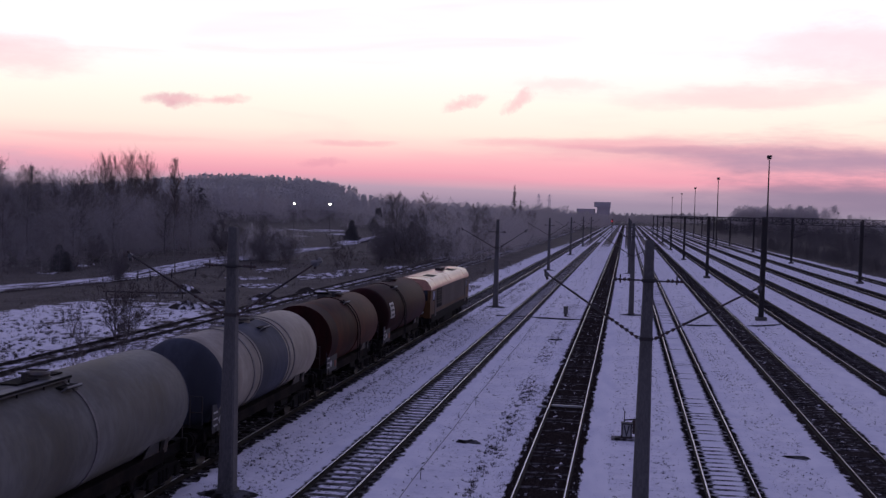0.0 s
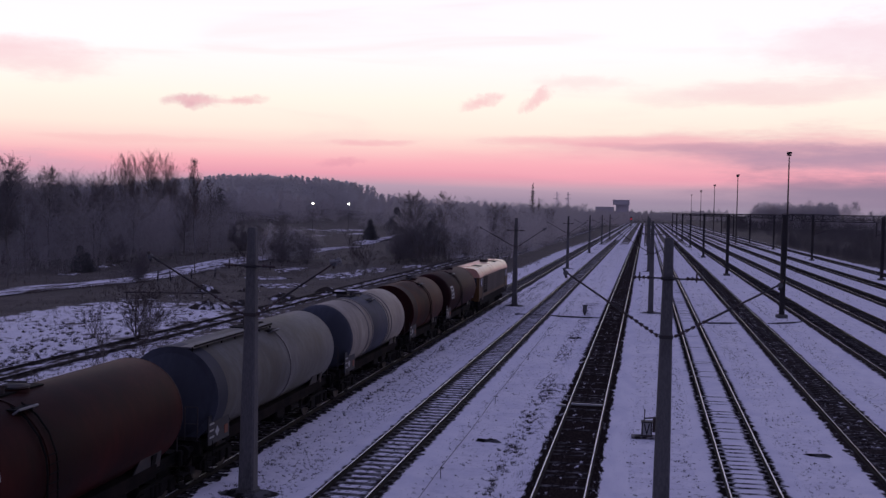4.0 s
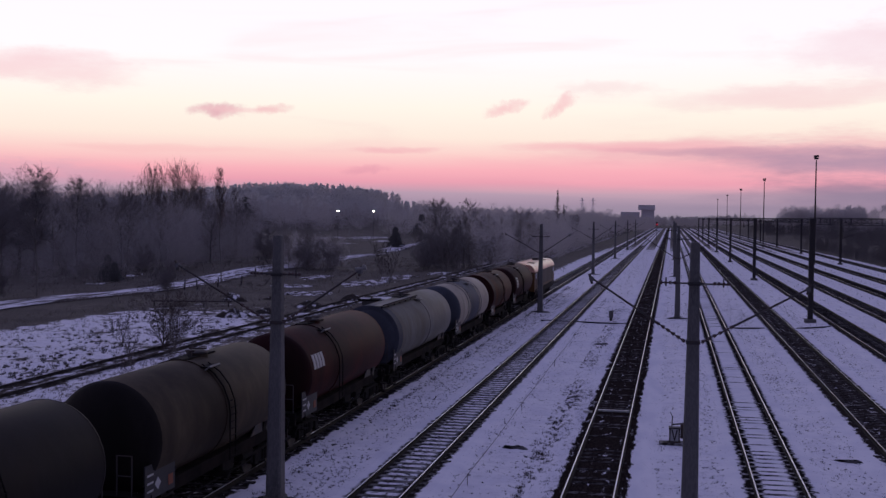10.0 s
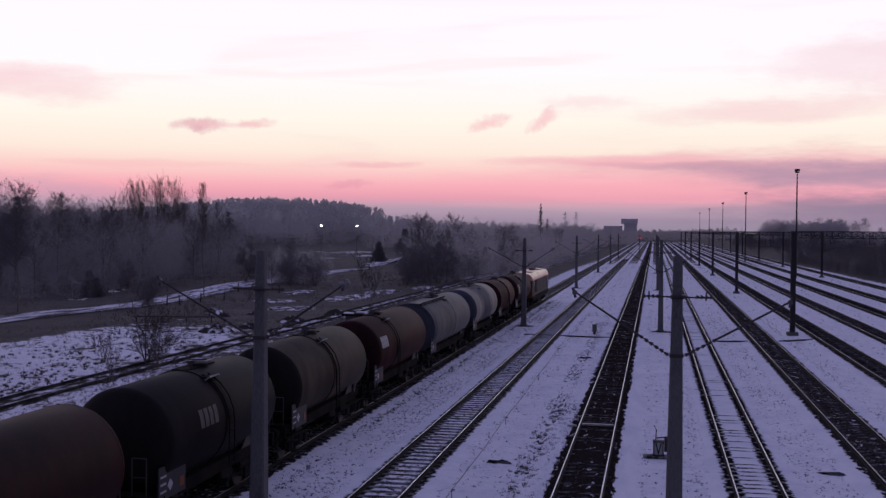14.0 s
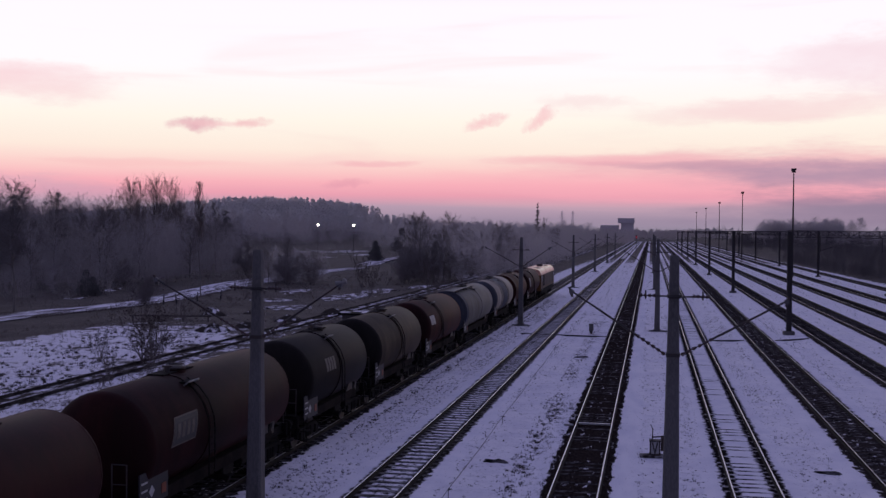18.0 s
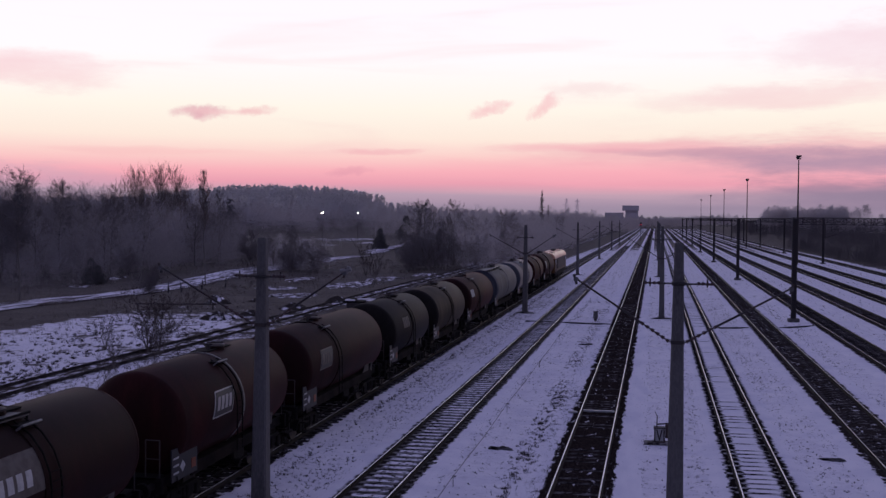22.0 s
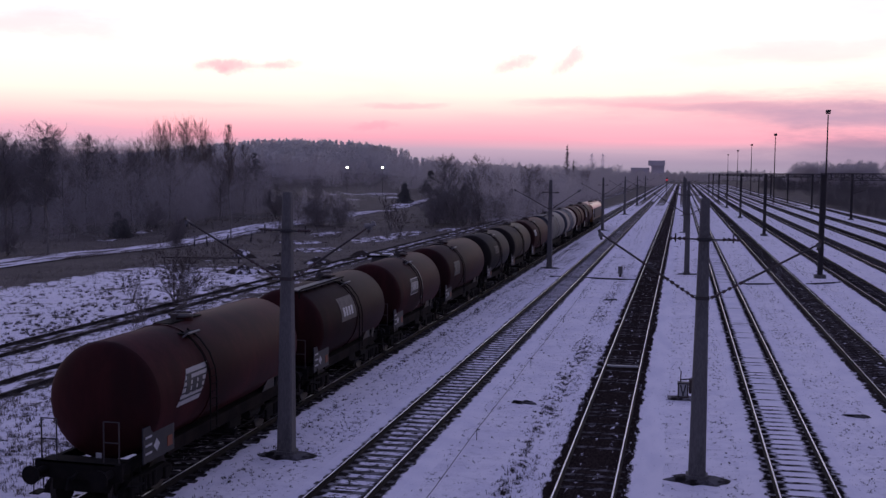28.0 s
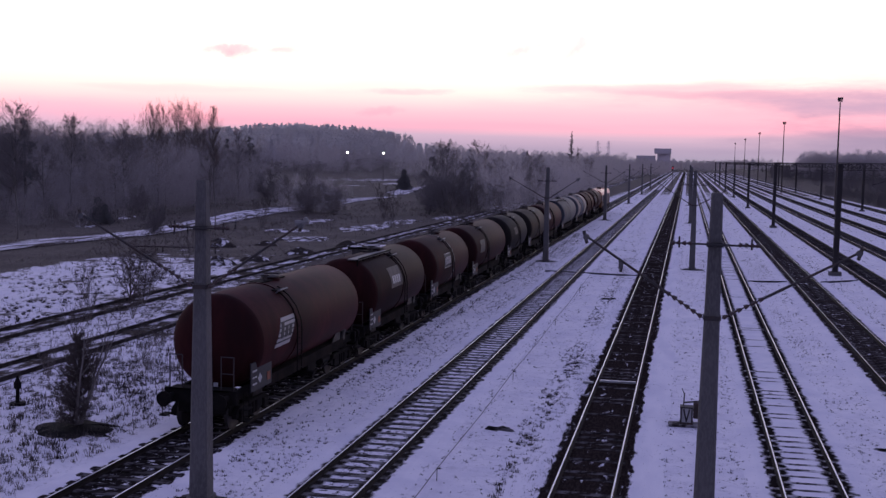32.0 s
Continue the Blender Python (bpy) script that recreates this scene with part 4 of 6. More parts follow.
    part("valve", Shape().rod((0.05, fit - 0.6, top - 0.1), (0.05, fit - 0.6, top + 0.22), 0.07, n=8).rod((-0.1, fit - 0.6, top + 0.2), (0.2, fit - 0.6, top + 0.2), 0.03), M["steel_dark"], w)
    if walkway:
        wk = Shape().box(-0.05, fit - 0.15, top + 0.015, 0.5, 2.0, 0.04)
        wk.box(0.66, climb, top - 0.17, 0.62, 0.72, 0.04)
        part("walkway", wk, M["under"], w, "narrow dark steel grating")
        part("side_step", Shape().rod((0.96, climb - 0.35, top - 0.15), (0.96, climb + 0.35, top - 0.15), 0.03, n=6).rod((0.96, climb - 0.35, top - 0.15), (0.7, climb - 0.35, top - 0.34), 0.025, n=6).rod((0.96, climb + 0.35, top - 0.15), (0.7, climb + 0.35, top - 0.34), 0.025, n=6), M["pale_steel"], w, "pale worn step edge")
    if long_walk:
        y0, y1 = -hl + 0.3, fit + 0.4
        part("catwalk", Shape().box(0.42, (y0 + y1) / 2, top - 0.03, 0.5, y1 - y0, 0.04), M["grey_steel"], w, "long steel catwalk along the barrel")
        rl = Shape().rod((0.68, y0, top + 0.02), (0.68, y1, top + 0.02), 0.03, n=6)
        for i in range(7):
            y = y0 + (y1 - y0) * i / 6
            rl.rod((0.62, y, top - 0.32), (0.62, y, top + 0.0), 0.025, n=5)
        part("catwalk_edge", rl, M["under"], w)
    for sx in (-1, 1):
        part("gusset_plate", Shape().extrude([(fl - 3.1, 1.2), (fl - 1.5, 1.2), (fl - 1.35, 1.62), (fl - 1.7, 1.95), (fl - 2.4, 1.75)], sx * 1.16 - 0.02, sx * 1.16 + 0.02, "yz"), M["steel_dark"], w)
    if ladder:
        ld = Shape()
        pts = [((radius + 0.06) * math.sin(w_), zc + (radius + 0.06) * math.cos(w_)) for w_ in (0.45, 0.75, 1.05, 1.35, 1.57)] + [(radius + 0.06, 1.15)]
        for off in (-0.2, 0.2):
            for a, c in zip(pts, pts[1:]):
                ld.rod((a[0], climb + off, a[1]), (c[0], climb + off, c[1]), 0.022, n=6)
        for i in range(9):
            z = 1.25 + i * 0.2
            x = max(0.0, radius ** 2 - max(0.0, z - zc) ** 2) ** 0.5 + 0.11
            ld.rod((x, climb - 0.2, z), (x, climb + 0.2, z), 0.013, n=5)
        part("ladder", ld, M["under"], w)
    # plates on the frame, towards the rear end
    if cabinet:
        yp = -fl + 1.05
        pl = part("data_plate", Shape().box(1.27, yp, 1.52, 0.04, 1.6, 0.88), M["dark_plate"], w, "dark panel with small pale marks")
        for i in range(3):
            part("marking", Shape().box(1.296, yp - 0.55, 1.30 + 0.2 * i, 0.012, 0.32, 0.05), M["white_plate"], pl)
        part("hazard_diamond", Shape().extrude([(-0.16, 0), (0, -0.16), (0.16, 0), (0, 0.16)], 1.292, 1.302, "yz"), M["white_plate"], pl, at=pose(0, yp - 0.15, 1.42))
        part("hazard_plate", Shape().box(1.296, yp + 0.55, 1.36, 0.012, 0.26, 0.26), M["orange_plate"], pl)
    if tail:
        part("tail_plate", Shape().box(0.3, -fl - 0.1, 1.3, 0.14, 0.03, 0.2), M["white_plate"], w, "small white tail marker")
    if plate:
        y, z, ly, lz, kind, mt = plate
        side_plate(tank, y, z, ly, lz, kind, mt, zc, radius)
    return w


def curved_panel(y0, y1, z0, z1, zc, radius, lift, slant=0.0, n=6):
    """A thin sheet that follows the barrel's side."""
    s = Shape()
    vs = []
    for i in range(n + 1):
        z = z0 + (z1 - z0) * i / n
        sh = slant * (z - z0)
        for y in (y0 + sh, y1 + sh):
            for d in (lift, -0.015):
                r = radius + d
                a = math.asin(max(-1, min(1, (z - zc) / radius)))
                vs.append((r * math.cos(a), y, zc + r * math.sin(a)))
    fs = []
    for i in range(n):
        b, c = 4 * i, 4 * i + 4
        fs += [(b, b + 2, c + 2, c), (b + 1, b, c, c + 1), (b + 2, b + 3, c + 3, c + 2)]
    fs += [(0, 1, 3, 2), (4 * n, 4 * n + 2, 4 * n + 3, 4 * n + 1)]
    return s.add(vs, fs)


def side_plate(tank, y, z, ly, lz, kind, mt, zc, radius):
    """The owner's mark on the barrel: plain shapes only."""
    if kind == "stripes":
        p = part("owner_mark", curved_panel(y - ly / 2, y + ly / 2, z - lz / 2, z + lz / 2, zc, radius, 0.012, 0.85), mt, tank, "slanted white panel with dark lines")
        for i in range(1, 6):
            zz = z - lz / 2 + lz * i / 6
            part("mark_line", curved_panel(y - ly * 0.5, y + ly * 0.5, zz - 0.022, zz + 0.022, zc, radius, 0.02, 0.85, 2), M["dark_plate"], p, at=pose(0, 0.85 * (zz - 0.022 - z + lz / 2), 0))
        for k, h in ((-0.22, 0.36), (0.06, 0.2), (0.33, 0.2)):
            part("mark_bar", curved_panel(y + ly * k - 0.12, y + ly * k + 0.10, z - lz * 0.22, z + lz * h, zc, radius, 0.024, 0.5, 4), M["dark_plate"], p, at=pose(0, 0.85 * lz * 0.28, 0))
    elif kind == "outline":
        p = part("owner_mark", curved_panel(y - ly / 2, y + ly / 2, z - lz / 2, z + lz / 2, zc, radius, 0.010, 0.6), mt, tank, "slanted outlined dark panel")
        part("panel_field", curved_panel(y - ly / 2 + 0.05, y + ly / 2 - 0.05, z - lz / 2 + 0.04, z + lz / 2 - 0.04, zc, radius, 0.016, 0.6), M["dark_plate"], p, at=pose(0, 0.024, 0))
        for k in (-0.3, -0.1, 0.1, 0.3):
            part("mark_bar", curved_panel(y + ly * k - 0.09, y + ly * k + 0.09, z - lz * 0.25, z + lz * 0.25, zc, radius, 0.022, 0.6, 4), mt, p, at=pose(0, 0.6 * lz * 0.25, 0))
    elif kind == "lettered":
        p = part("owner_mark", curved_panel(y - ly / 2, y + ly / 2, z - lz / 2, z + lz / 2, zc, radius, 0.012, 0.15), mt, tank, "faded grey panel with white marks")
        for k in range(4):
            part("mark_bar", curved_panel(y + ly * (-0.36 + 0.17 * k), y + ly * (-0.25 + 0.17 * k), z - lz * 0.3, z + lz * 0.08, zc, radius, 0.02, 0.15, 3), M["white_plate"], p, at=pose(0, 0.15 * lz * 0.2, 0))
    elif kind == "bars":
        for k in range(4):
            part("mark_bar", curved_panel(y + ly * (k - 2) / 4 + 0.03, y + ly * (k - 1) / 4 - 0.05, z - lz / 2, z + lz / 2, zc, radius, 0.012, 0.1, 4), mt, tank)
    else:
        p = part("owner_mark", curved_panel(y - ly / 2, y + ly / 2, z - lz / 2, z + lz / 2, zc, radius, 0.012, 0.2), mt, tank, "faded pale panel")
        for i in range(3):
            zz = z - lz * 0.3 + lz * 0.3 * i
            part("mark_bar", curved_panel(y - ly * 0.38, y + ly * 0.34, zz - lz * 0.07, zz + lz * 0.07, zc, radius, 0.02, 0.2, 2), M["dark_plate"], p, at=pose(0, 0.2 * (zz - z + lz / 2), 0))


TRAIN = []


def build_wagons():
    white = paint("white_tank_paint", (0.44, 0.39, 0.315), (0.25, 0.22, 0.18), spill=0.25)
    cream = paint("greyed_white_tank_paint", (0.20, 0.196, 0.18), (0.135, 0.125, 0.095), spill=0.2)
    greyblue = paint("blue_grey_paint", (0.082, 0.088, 0.112), (0.05, 0.052, 0.062))
    red = paint("dull_oxide_red_paint", (0.058, 0.0128, 0.0102), (0.02, 0.008, 0.007), spill=0.5)
    brown = paint("rust_brown_paint", (0.095, 0.033, 0.019), (0.036, 0.017, 0.012), spill=0.4)
    beige = paint("dirty_beige_paint", (0.086, 0.066, 0.045), (0.036, 0.029, 0.021), spill=0.45)
    grey = paint("dark_grey_paint", (0.0168, 0.0146, 0.0154), (0.0092, 0.0082, 0.0086), spill=0.6)
    dark = paint("blackened_paint", (0.018, 0.0145, 0.013), (0.010, 0.0085, 0.008), 0.6, dust=0.05)
    darkred = paint("sooty_dark_red_paint", (0.040, 0.0098, 0.0092), (0.016, 0.0066, 0.0062), spill=0.4)
    redbrown = paint("brown_red_paint", (0.046, 0.0108, 0.0108), (0.018, 0.0072, 0.0072), spill=0.4)
    umber = paint("dull_umber_paint", (0.034, 0.0094, 0.0092), (0.0125, 0.0048, 0.0050), spill=0.4)
    sooty = paint("soot_black_red_paint", (0.025, 0.0072, 0.0076), (0.0112, 0.0047, 0.0050), spill=0.4, dust=0.05)
    maroon = paint("dull_maroon_paint", (0.064, 0.0145, 0.0150), (0.024, 0.0080, 0.0080), spill=0.35, specular=0.08)
    faded = material("faded_pale_marking", (0.095, 0.08, 0.07), 0.7, 0, (0.04, 0.03, 0.027), 5.0, 0.6)
    mark = material("white_marking", (0.36, 0.35, 0.345), 0.6, 0, (0.28, 0.26, 0.25), 5.0, 0.5)
    pale = material("pale_strap_paint", (0.17, 0.155, 0.145), 0.6, 0, (0.06, 0.05, 0.047), 4.0, 0.5)
    add = TRAIN.append
    add(tank_wagon(66.6, 13.1, darkred, "dark red tank wagon coupled behind the locomotive", darkred, straps=(-1.3,), fit=1.6, climb=-1.3, plate=(-4.4, 2.75, 0.9, 0.8, "panel", mark)))
    add(tank_wagon(53.5, 10.9, brown, "rust-brown tank wagon with a dark sooty end", darkred, fit=1.2, climb=0.0, straps=(0.0,), bands=((-4.0, 1.1, darkred),)))
    add(tank_wagon(42.6, 12.9, white, "dirty white tank wagon with dark grey bands", greyblue, bands=((-0.05, 2.8, greyblue),), straps=(-2.35, -1.65, 1.55, 2.1), ladder=False, strap_mat=pale))
    add(tank_wagon(29.6, 14.5, cream, "grey-white tank wagon with blue-grey ends", greyblue, bands=((-5.75, 0.75, greyblue),), straps=(0.5,), strap_mat=pale, ladder=False, long_walk=True))
    add(tank_wagon(15.1, 12.6, red, "dull red tank wagon with a white owner's mark", umber, straps=(-1.7,), fit=-0.7, climb=-1.7, plate=(-4.05, 2.93, 1.25, 0.5, "bars", mark)))
    add(tank_wagon(2.6, 11.5, beige, "dirty beige tank wagon with dark ends", dark, straps=(-0.35,), fit=0.8, climb=-0.1))
    add(tank_wagon(-8.9, 10.4, grey, "dark grey tank wagon with a faint white mark", dark, straps=(-0.28,), fit=0.9, climb=-0.05, plate=(-1.5, 2.86, 1.3, 0.5, "bars", faded)))
    add(tank_wagon(-19.3, 13.0, umber, "brown tank wagon with a faded pale panel", darkred, straps=(-1.7,), fit=-0.9, climb=-1.7, plate=(-3.5, 2.75, 1.5, 0.72, "outline", faded)))
    add(tank_wagon(-32.3, 10.8, redbrown, "rusty red tank wagon with a pale panel and strap", darkred, straps=(0.05,), fit=1.25, climb=-0.4, strap_mat=pale, plate=(-1.6, 2.75, 1.4, 0.72, "outline", mark)))
    add(tank_wagon(-43.1, 10.8, sooty, "sooty dark red tank wagon with a grey panel", darkred, plate=(-1.0, 2.95, 1.9, 0.85, "lettered", faded), long_walk=True))
    add(tank_wagon(-53.9, 12.3, maroon, "dark red last tank wagon with a slanted striped white mark", redbrown, straps=(-1.85,), fit=-0.6, climb=-1.85, plate=(-3.25, 2.62, 1.25, 0.85, "stripes", mark), tail=True))


build_wagons()


def build_locomotive():
    y1, y0 = 85.7, 68.5
    mid, hl = (y0 + y1) / 2, (y1 - y0) / 2
    w = thing("diesel_locomotive", "beige and yellow diesel locomotive with a shiny pale roof", "locomotive", pose(TRAIN_X, mid, RAIL_TOP))
    body_m = paint("grey_beige_loco_paint", (0.115, 0.097, 0.088), (0.08, 0.066, 0.06), 0.6, specular=0.08, dust=0.03)
    # the sunset's pink reflection on the pale roof is put into this base colour
    roof_m = paint("sunset_pink_roof_paint", (0.66, 0.36, 0.26), (0.46, 0.24, 0.17), 0.35, 0.0, 0.35, 0.5)
    yellow = paint("yellow_loco_end_paint", (0.13, 0.066, 0.026), (0.075, 0.04, 0.02), 0.45)
    glass = material("dark_cab_glass", (0.02, 0.02, 0.025), 0.08, 0, (0.03, 0.03, 0.035), 2.0, 0.3)
    body = part("body", Shape().extrude([(-1.35, 1.15), (1.35, 1.15), (1.35, 3.02), (-1.35, 3.02)], -hl + 2.2, hl - 2.2), body_m, w)
    arch = [(-1.37, 3.0), (1.37, 3.0), (1.33, 3.22), (1.12, 3.55), (0.9, 3.68), (0.3, 3.74), (-0.3, 3.74), (-0.9, 3.68), (-1.12, 3.55), (-1.33, 3.22)]
    roof = part("roof", Shape().extrude(arch, -hl + 2.1, hl - 2.1), roof_m, w, "shiny pale arched roof with sunset pink in its paint", smooth=True)
    for sg in (-1, 1):
        cab = Shape()
        ys = [sg * (hl - 2.2), sg * (hl - 0.12), sg * (hl - 0.04), sg * (hl - 0.25)]
        cab.extrude([(ys[0], 1.15), (ys[1], 1.15), (ys[2], 2.2), (ys[3], 3.05), (ys[0], 3.05)], -1.35, 1.35, "yz")
        c = part("cab", cab, yellow, w, "yellow cab end")
        part("cab_roof", Shape().extrude([(x, z - 0.02) for x, z in arch], sg * (hl - 2.1), sg * (hl - 0.22)), roof_m, c, smooth=True)
        for x in (-0.66, 0.66):
            part("windscreen", Shape().add([(x - 0.5, sg * (hl - 0.03), 2.3), (x + 0.5, sg * (hl - 0.03), 2.3), (x + 0.46, sg * (hl - 0.2), 2.98), (x - 0.46, sg * (hl - 0.2), 2.98),
                                            (x - 0.5, sg * (hl - 0.3), 2.3), (x + 0.5, sg * (hl - 0.3), 2.3), (x + 0.46, sg * (hl - 0.7), 2.98), (x - 0.46, sg * (hl - 0.7), 2.98)],
                                           [(0, 1, 2, 3), (4, 5, 6, 7), (0, 1, 5, 4), (1, 2, 6, 5), (2, 3, 7, 6), (3, 0, 4, 7)]), glass, c)
            part("headlamp", Shape().rod((x * 1.2, sg * (hl - 0.25), 1.55), (x * 1.2, sg * (hl - 0.02), 1.55), 0.13, n=12), M["white_plate"], c)
        for x in (-1.36, 1.36):
            part("cab_side_window", Shape().box(x, sg * (hl - 1.2), 2.55, 0.02, 0.75, 0.6), glass, c)
            part("cab_door", Shape().box(x, sg * (hl - 1.95), 2.0, 0.03, 0.62, 1.7), body_m, c)
        for x in (-0.875, 0.875):
            part("buffer", buffer_shape(x, sg * (hl - 0.25), 1.05, sg), M["under"], w, smooth=True)
        part("coupling", Shape().rod((0, sg * (hl - 0.3), 1.0), (0, sg * (hl + 0.3), 0.9), 0.05), M["under"], w)
        part("headstock", Shape().box(0, sg * (hl - 0.3), 1.0, 2.6, 0.2, 0.5, 0, 0.04), M["under"], w)
        for k in (-1, 1):
            add_bogie(w, sg * (hl - 4.2) + k * 1.55)
    part("solebar", Shape().box(0, 0, 1.1, 2.74, 2 * hl - 1.0, 0.5), M["under"], w)
    part("fuel_tank", Shape().box(0, 0, 0.65, 2.3, 3.6, 0.7, 0, 0.15), M["under"], w)
    # grilles on the side, hatches and fan on the roof
    for x in (-1.36, 1.36):
        for y in (-5.2,):
            g = part("side_grille", Shape().box(x, y, 2.3, 0.03, 1.9, 1.25), M["under"], body, "dark louvred grille")
            for i in range(6):
                part("louvre", Shape().box(x * 1.012, y, 1.95 + i * 0.17, 0.03, 1.8, 0.05), body_m, g)
        part("lower_band", Shape().box(x * 1.0, 0, 1.5, 0.02, 2 * hl - 4.6, 0.16), yellow, body, "yellow waist band")
    for y in (-4.6, 4.0):
        part("roof_hatch", Shape().add([(0.2, y - 0.9, 3.76), (0.88, y - 0.9, 3.70), (0.88, y + 0.9, 3.70), (0.2, y + 0.9, 3.76), (0.2, y - 0.9, 3.6), (0.88, y - 0.9, 3.55), (0.88, y + 0.9, 3.55), (0.2, y + 0.9, 3.6)],
                                       [(0, 1, 2, 3), (4, 5, 6, 7), (0, 1, 5, 4), (1, 2, 6, 5), (2, 3, 7, 6), (3, 0, 4, 7)]), M["under"], roof, "dark roof grille")
    part("exhaust", Shape().box(0.1, 2.0, 3.85, 0.6, 1.0, 0.2, 0, 0.05), M["steel_dark"], roof)
    part("horn", Shape().rod((0.55, hl - 1.6, 3.85), (0.55, hl - 1.1, 3.9), 0.07, 0.1), M["steel_dark"], roof)
    for y in (-1.9, -0.4, 6.0):
        part("roof_rib", Shape().extrude([(x * 1.008, z + 0.012) for x, z in arch[2:]] + [(-1.2, 3.1), (1.2, 3.1)], y - 0.05, y + 0.05), roof_m, roof)
    TRAIN.append(w)


build_locomotive()


# ---------------------------------------------------------------- trees
def twig(s, p, q, w, rnd):
    """A thin three-sided sliver from p to q."""
    d = q - p
    a = d.orthogonal().normalized() * w
    a.rotate(Matrix.Rotation(rnd.uniform(0, 6.28), 3, d.normalized()))
    b = d.normalized().cross(a)
    s.add([p + a, p - a * 0.5 + b * 0.85, p - a * 0.5 - b * 0.85, q], [(0, 1, 3), (1, 2, 3), (2, 0, 3)])


def bare_tree(seed, height, limbs, first, angle, reach, rise, twig_w=0.01, sub=(5, 5, 4), stems=1, stout=1.0):
    """Trunk and twig meshes of a leafless tree. angle: how far limbs lean from their parent, in degrees; reach: limb length
    as a share of the height; rise: how strongly growth bends upwards."""
    rnd = random.Random(seed)
    trunk, crown = Shape(), Shape()

    def lean(d, deg):
        a = d.orthogonal().normalized()
        a.rotate(Matrix.Rotation(rnd.uniform(0, 6.283), 3, d))
        t = math.radians(deg * rnd.uniform(0.6, 1.35))
        return (d * math.cos(t) + a * math.sin(t)).normalized()

    def grow(p, d, ln, r, level):
        n = 3
        for i in range(n):
            d2 = (d + Vector((rnd.uniform(-0.14, 0.14), rnd.uniform(-0.14, 0.14), rise * 0.16))).normalized()
            q = p + d2 * (ln / n)
            if level == 1:
                trunk.rod(p, q, r * (1 - i / 3.4), r * (1 - (i + 1) / 3.4), 5, False)
            else:
                twig(crown, p, q + d2 * ln * 0.05, max(twig_w, r * (1 - i / 3.2)), rnd)
            if level < 4:
                k = sub[level - 1] / n
                k = int(k) + (rnd.random() < k - int(k))
                for _ in range(k):
                    f = rnd.uniform(0.25 if i == 0 else 0.0, 1.0)
                    grow2(p.lerp(q, f), lean(d2, angle), ln * rnd.uniform(0.32, 0.62), r * 0.45, level + 1)
            p, d = q, d2

    def grow2(p, d, ln, r, level):
        d = (d + Vector((0, 0, rise * 0.25))).normalized()
        if level == 4:
            twig(crown, p, p + d * ln, twig_w, rnd)
        else:
            grow(p, d, ln, r, level)

    for _ in range(stems):
        p = Vector((0, 0, 0)) if stems == 1 else Vector((rnd.uniform(-0.1, 0.1), rnd.uniform(-0.1, 0.1), 0))
        way = Vector((0, 0, 1)) if stems == 1 else lean(Vector((0, 0, 1)), 22)
        hs = height * (1 if stems == 1 else rnd.uniform(0.7, 1.05))
        r0, pts = (hs * 0.0075 + 0.025) * stout, []
        for i in range(9):
            pts.append(p.copy())
            p = p + (way + Vector((rnd.uniform(-0.1, 0.1), rnd.uniform(-0.1, 0.1), 0))).normalized() * hs / 8
        for i in range(8):
            trunk.rod(pts[i], pts[i + 1], r0 * (1 - i / 8.2), r0 * (1 - (i + 1) / 8.2), 7, False)
        for i in range(limbs // stems):
            f = min(0.985, first + (1 - first) * (i + rnd.random()) / (limbs // stems))
            k = min(7, int(f * 8))
            q = pts[k].lerp(pts[k + 1], f * 8 - k)
            shape = math.sin(math.pi * min(1.0, 0.25 + 0.75 * (f - first) / (1 - first))) * 0.75 + 0.25
            grow(q, lean(way, angle * 1.25), hs * reach * shape * rnd.uniform(0.7, 1.15), r0 * 0.4 * (1.1 - f) + 0.006, 1)
    return trunk, crown


def pine(seed, height, spread, first=0.30, limbs=70):
    rnd = random.Random(seed)
    trunk, crown = Shape(), Shape()
    trunk.rod((0, 0, 0), (0, 0, height * 0.5), 0.16, 0.11, 7, False).rod((0, 0, height * 0.5), (0, 0, height * 0.97), 0.11, 0.02, 6, False)
    for i in range(limbs):
        f = rnd.uniform(first, 1.0) ** 0.9
        a = rnd.uniform(0, 6.283)
        ln = spread * (1.12 - f) * rnd.uniform(0.5, 1.25) + 0.15
        z = height * f
        tip = Vector((math.cos(a) * ln, math.sin(a) * ln, z + ln * rnd.uniform(-0.25, 0.25)))
        base = Vector((0, 0, z))
        twig(crown, base, tip, 0.03, rnd)
        for _ in range(11):
            c = base.lerp(tip, rnd.uniform(0.35, 1.05)) + Vector([rnd.uniform(-1, 1) * ln * 0.22 for _ in range(3)])
            u = Vector([rnd.uniform(-1, 1) for _ in range(3)]) * (0.12 + ln * 0.2)
            v = Vector([rnd.uniform(-1, 1) for _ in range(3)]) * (0.12 + ln * 0.2)
            crown.add([c, c + u, c + v], [(0, 1, 2)])
    return trunk, crown


def tree_model(name, label, category, shapes, crown_mat, group=""):
    t = thing(name, label, category, group=group)
    part("trunk", shapes[0], M["bark"], t, smooth=True)
    part("crown", shapes[1], crown_mat, t)
    return t


def place(model, spots):
    """The model at the first spot and copies at the others: x, y, turn, size."""
    for i, (x, y, turn, size) in enumerate(spots):
        m = pose(x, y, ground_height(x, y) - 0.05, 0, 0, turn)
        if i == 0:
            model.matrix_basis = m
            model.scale = (size, size, size)
        else:
            keep = model.scale.copy()
            model.scale = (size, size, size)
            copy_thing(model, m)
            model.scale = keep


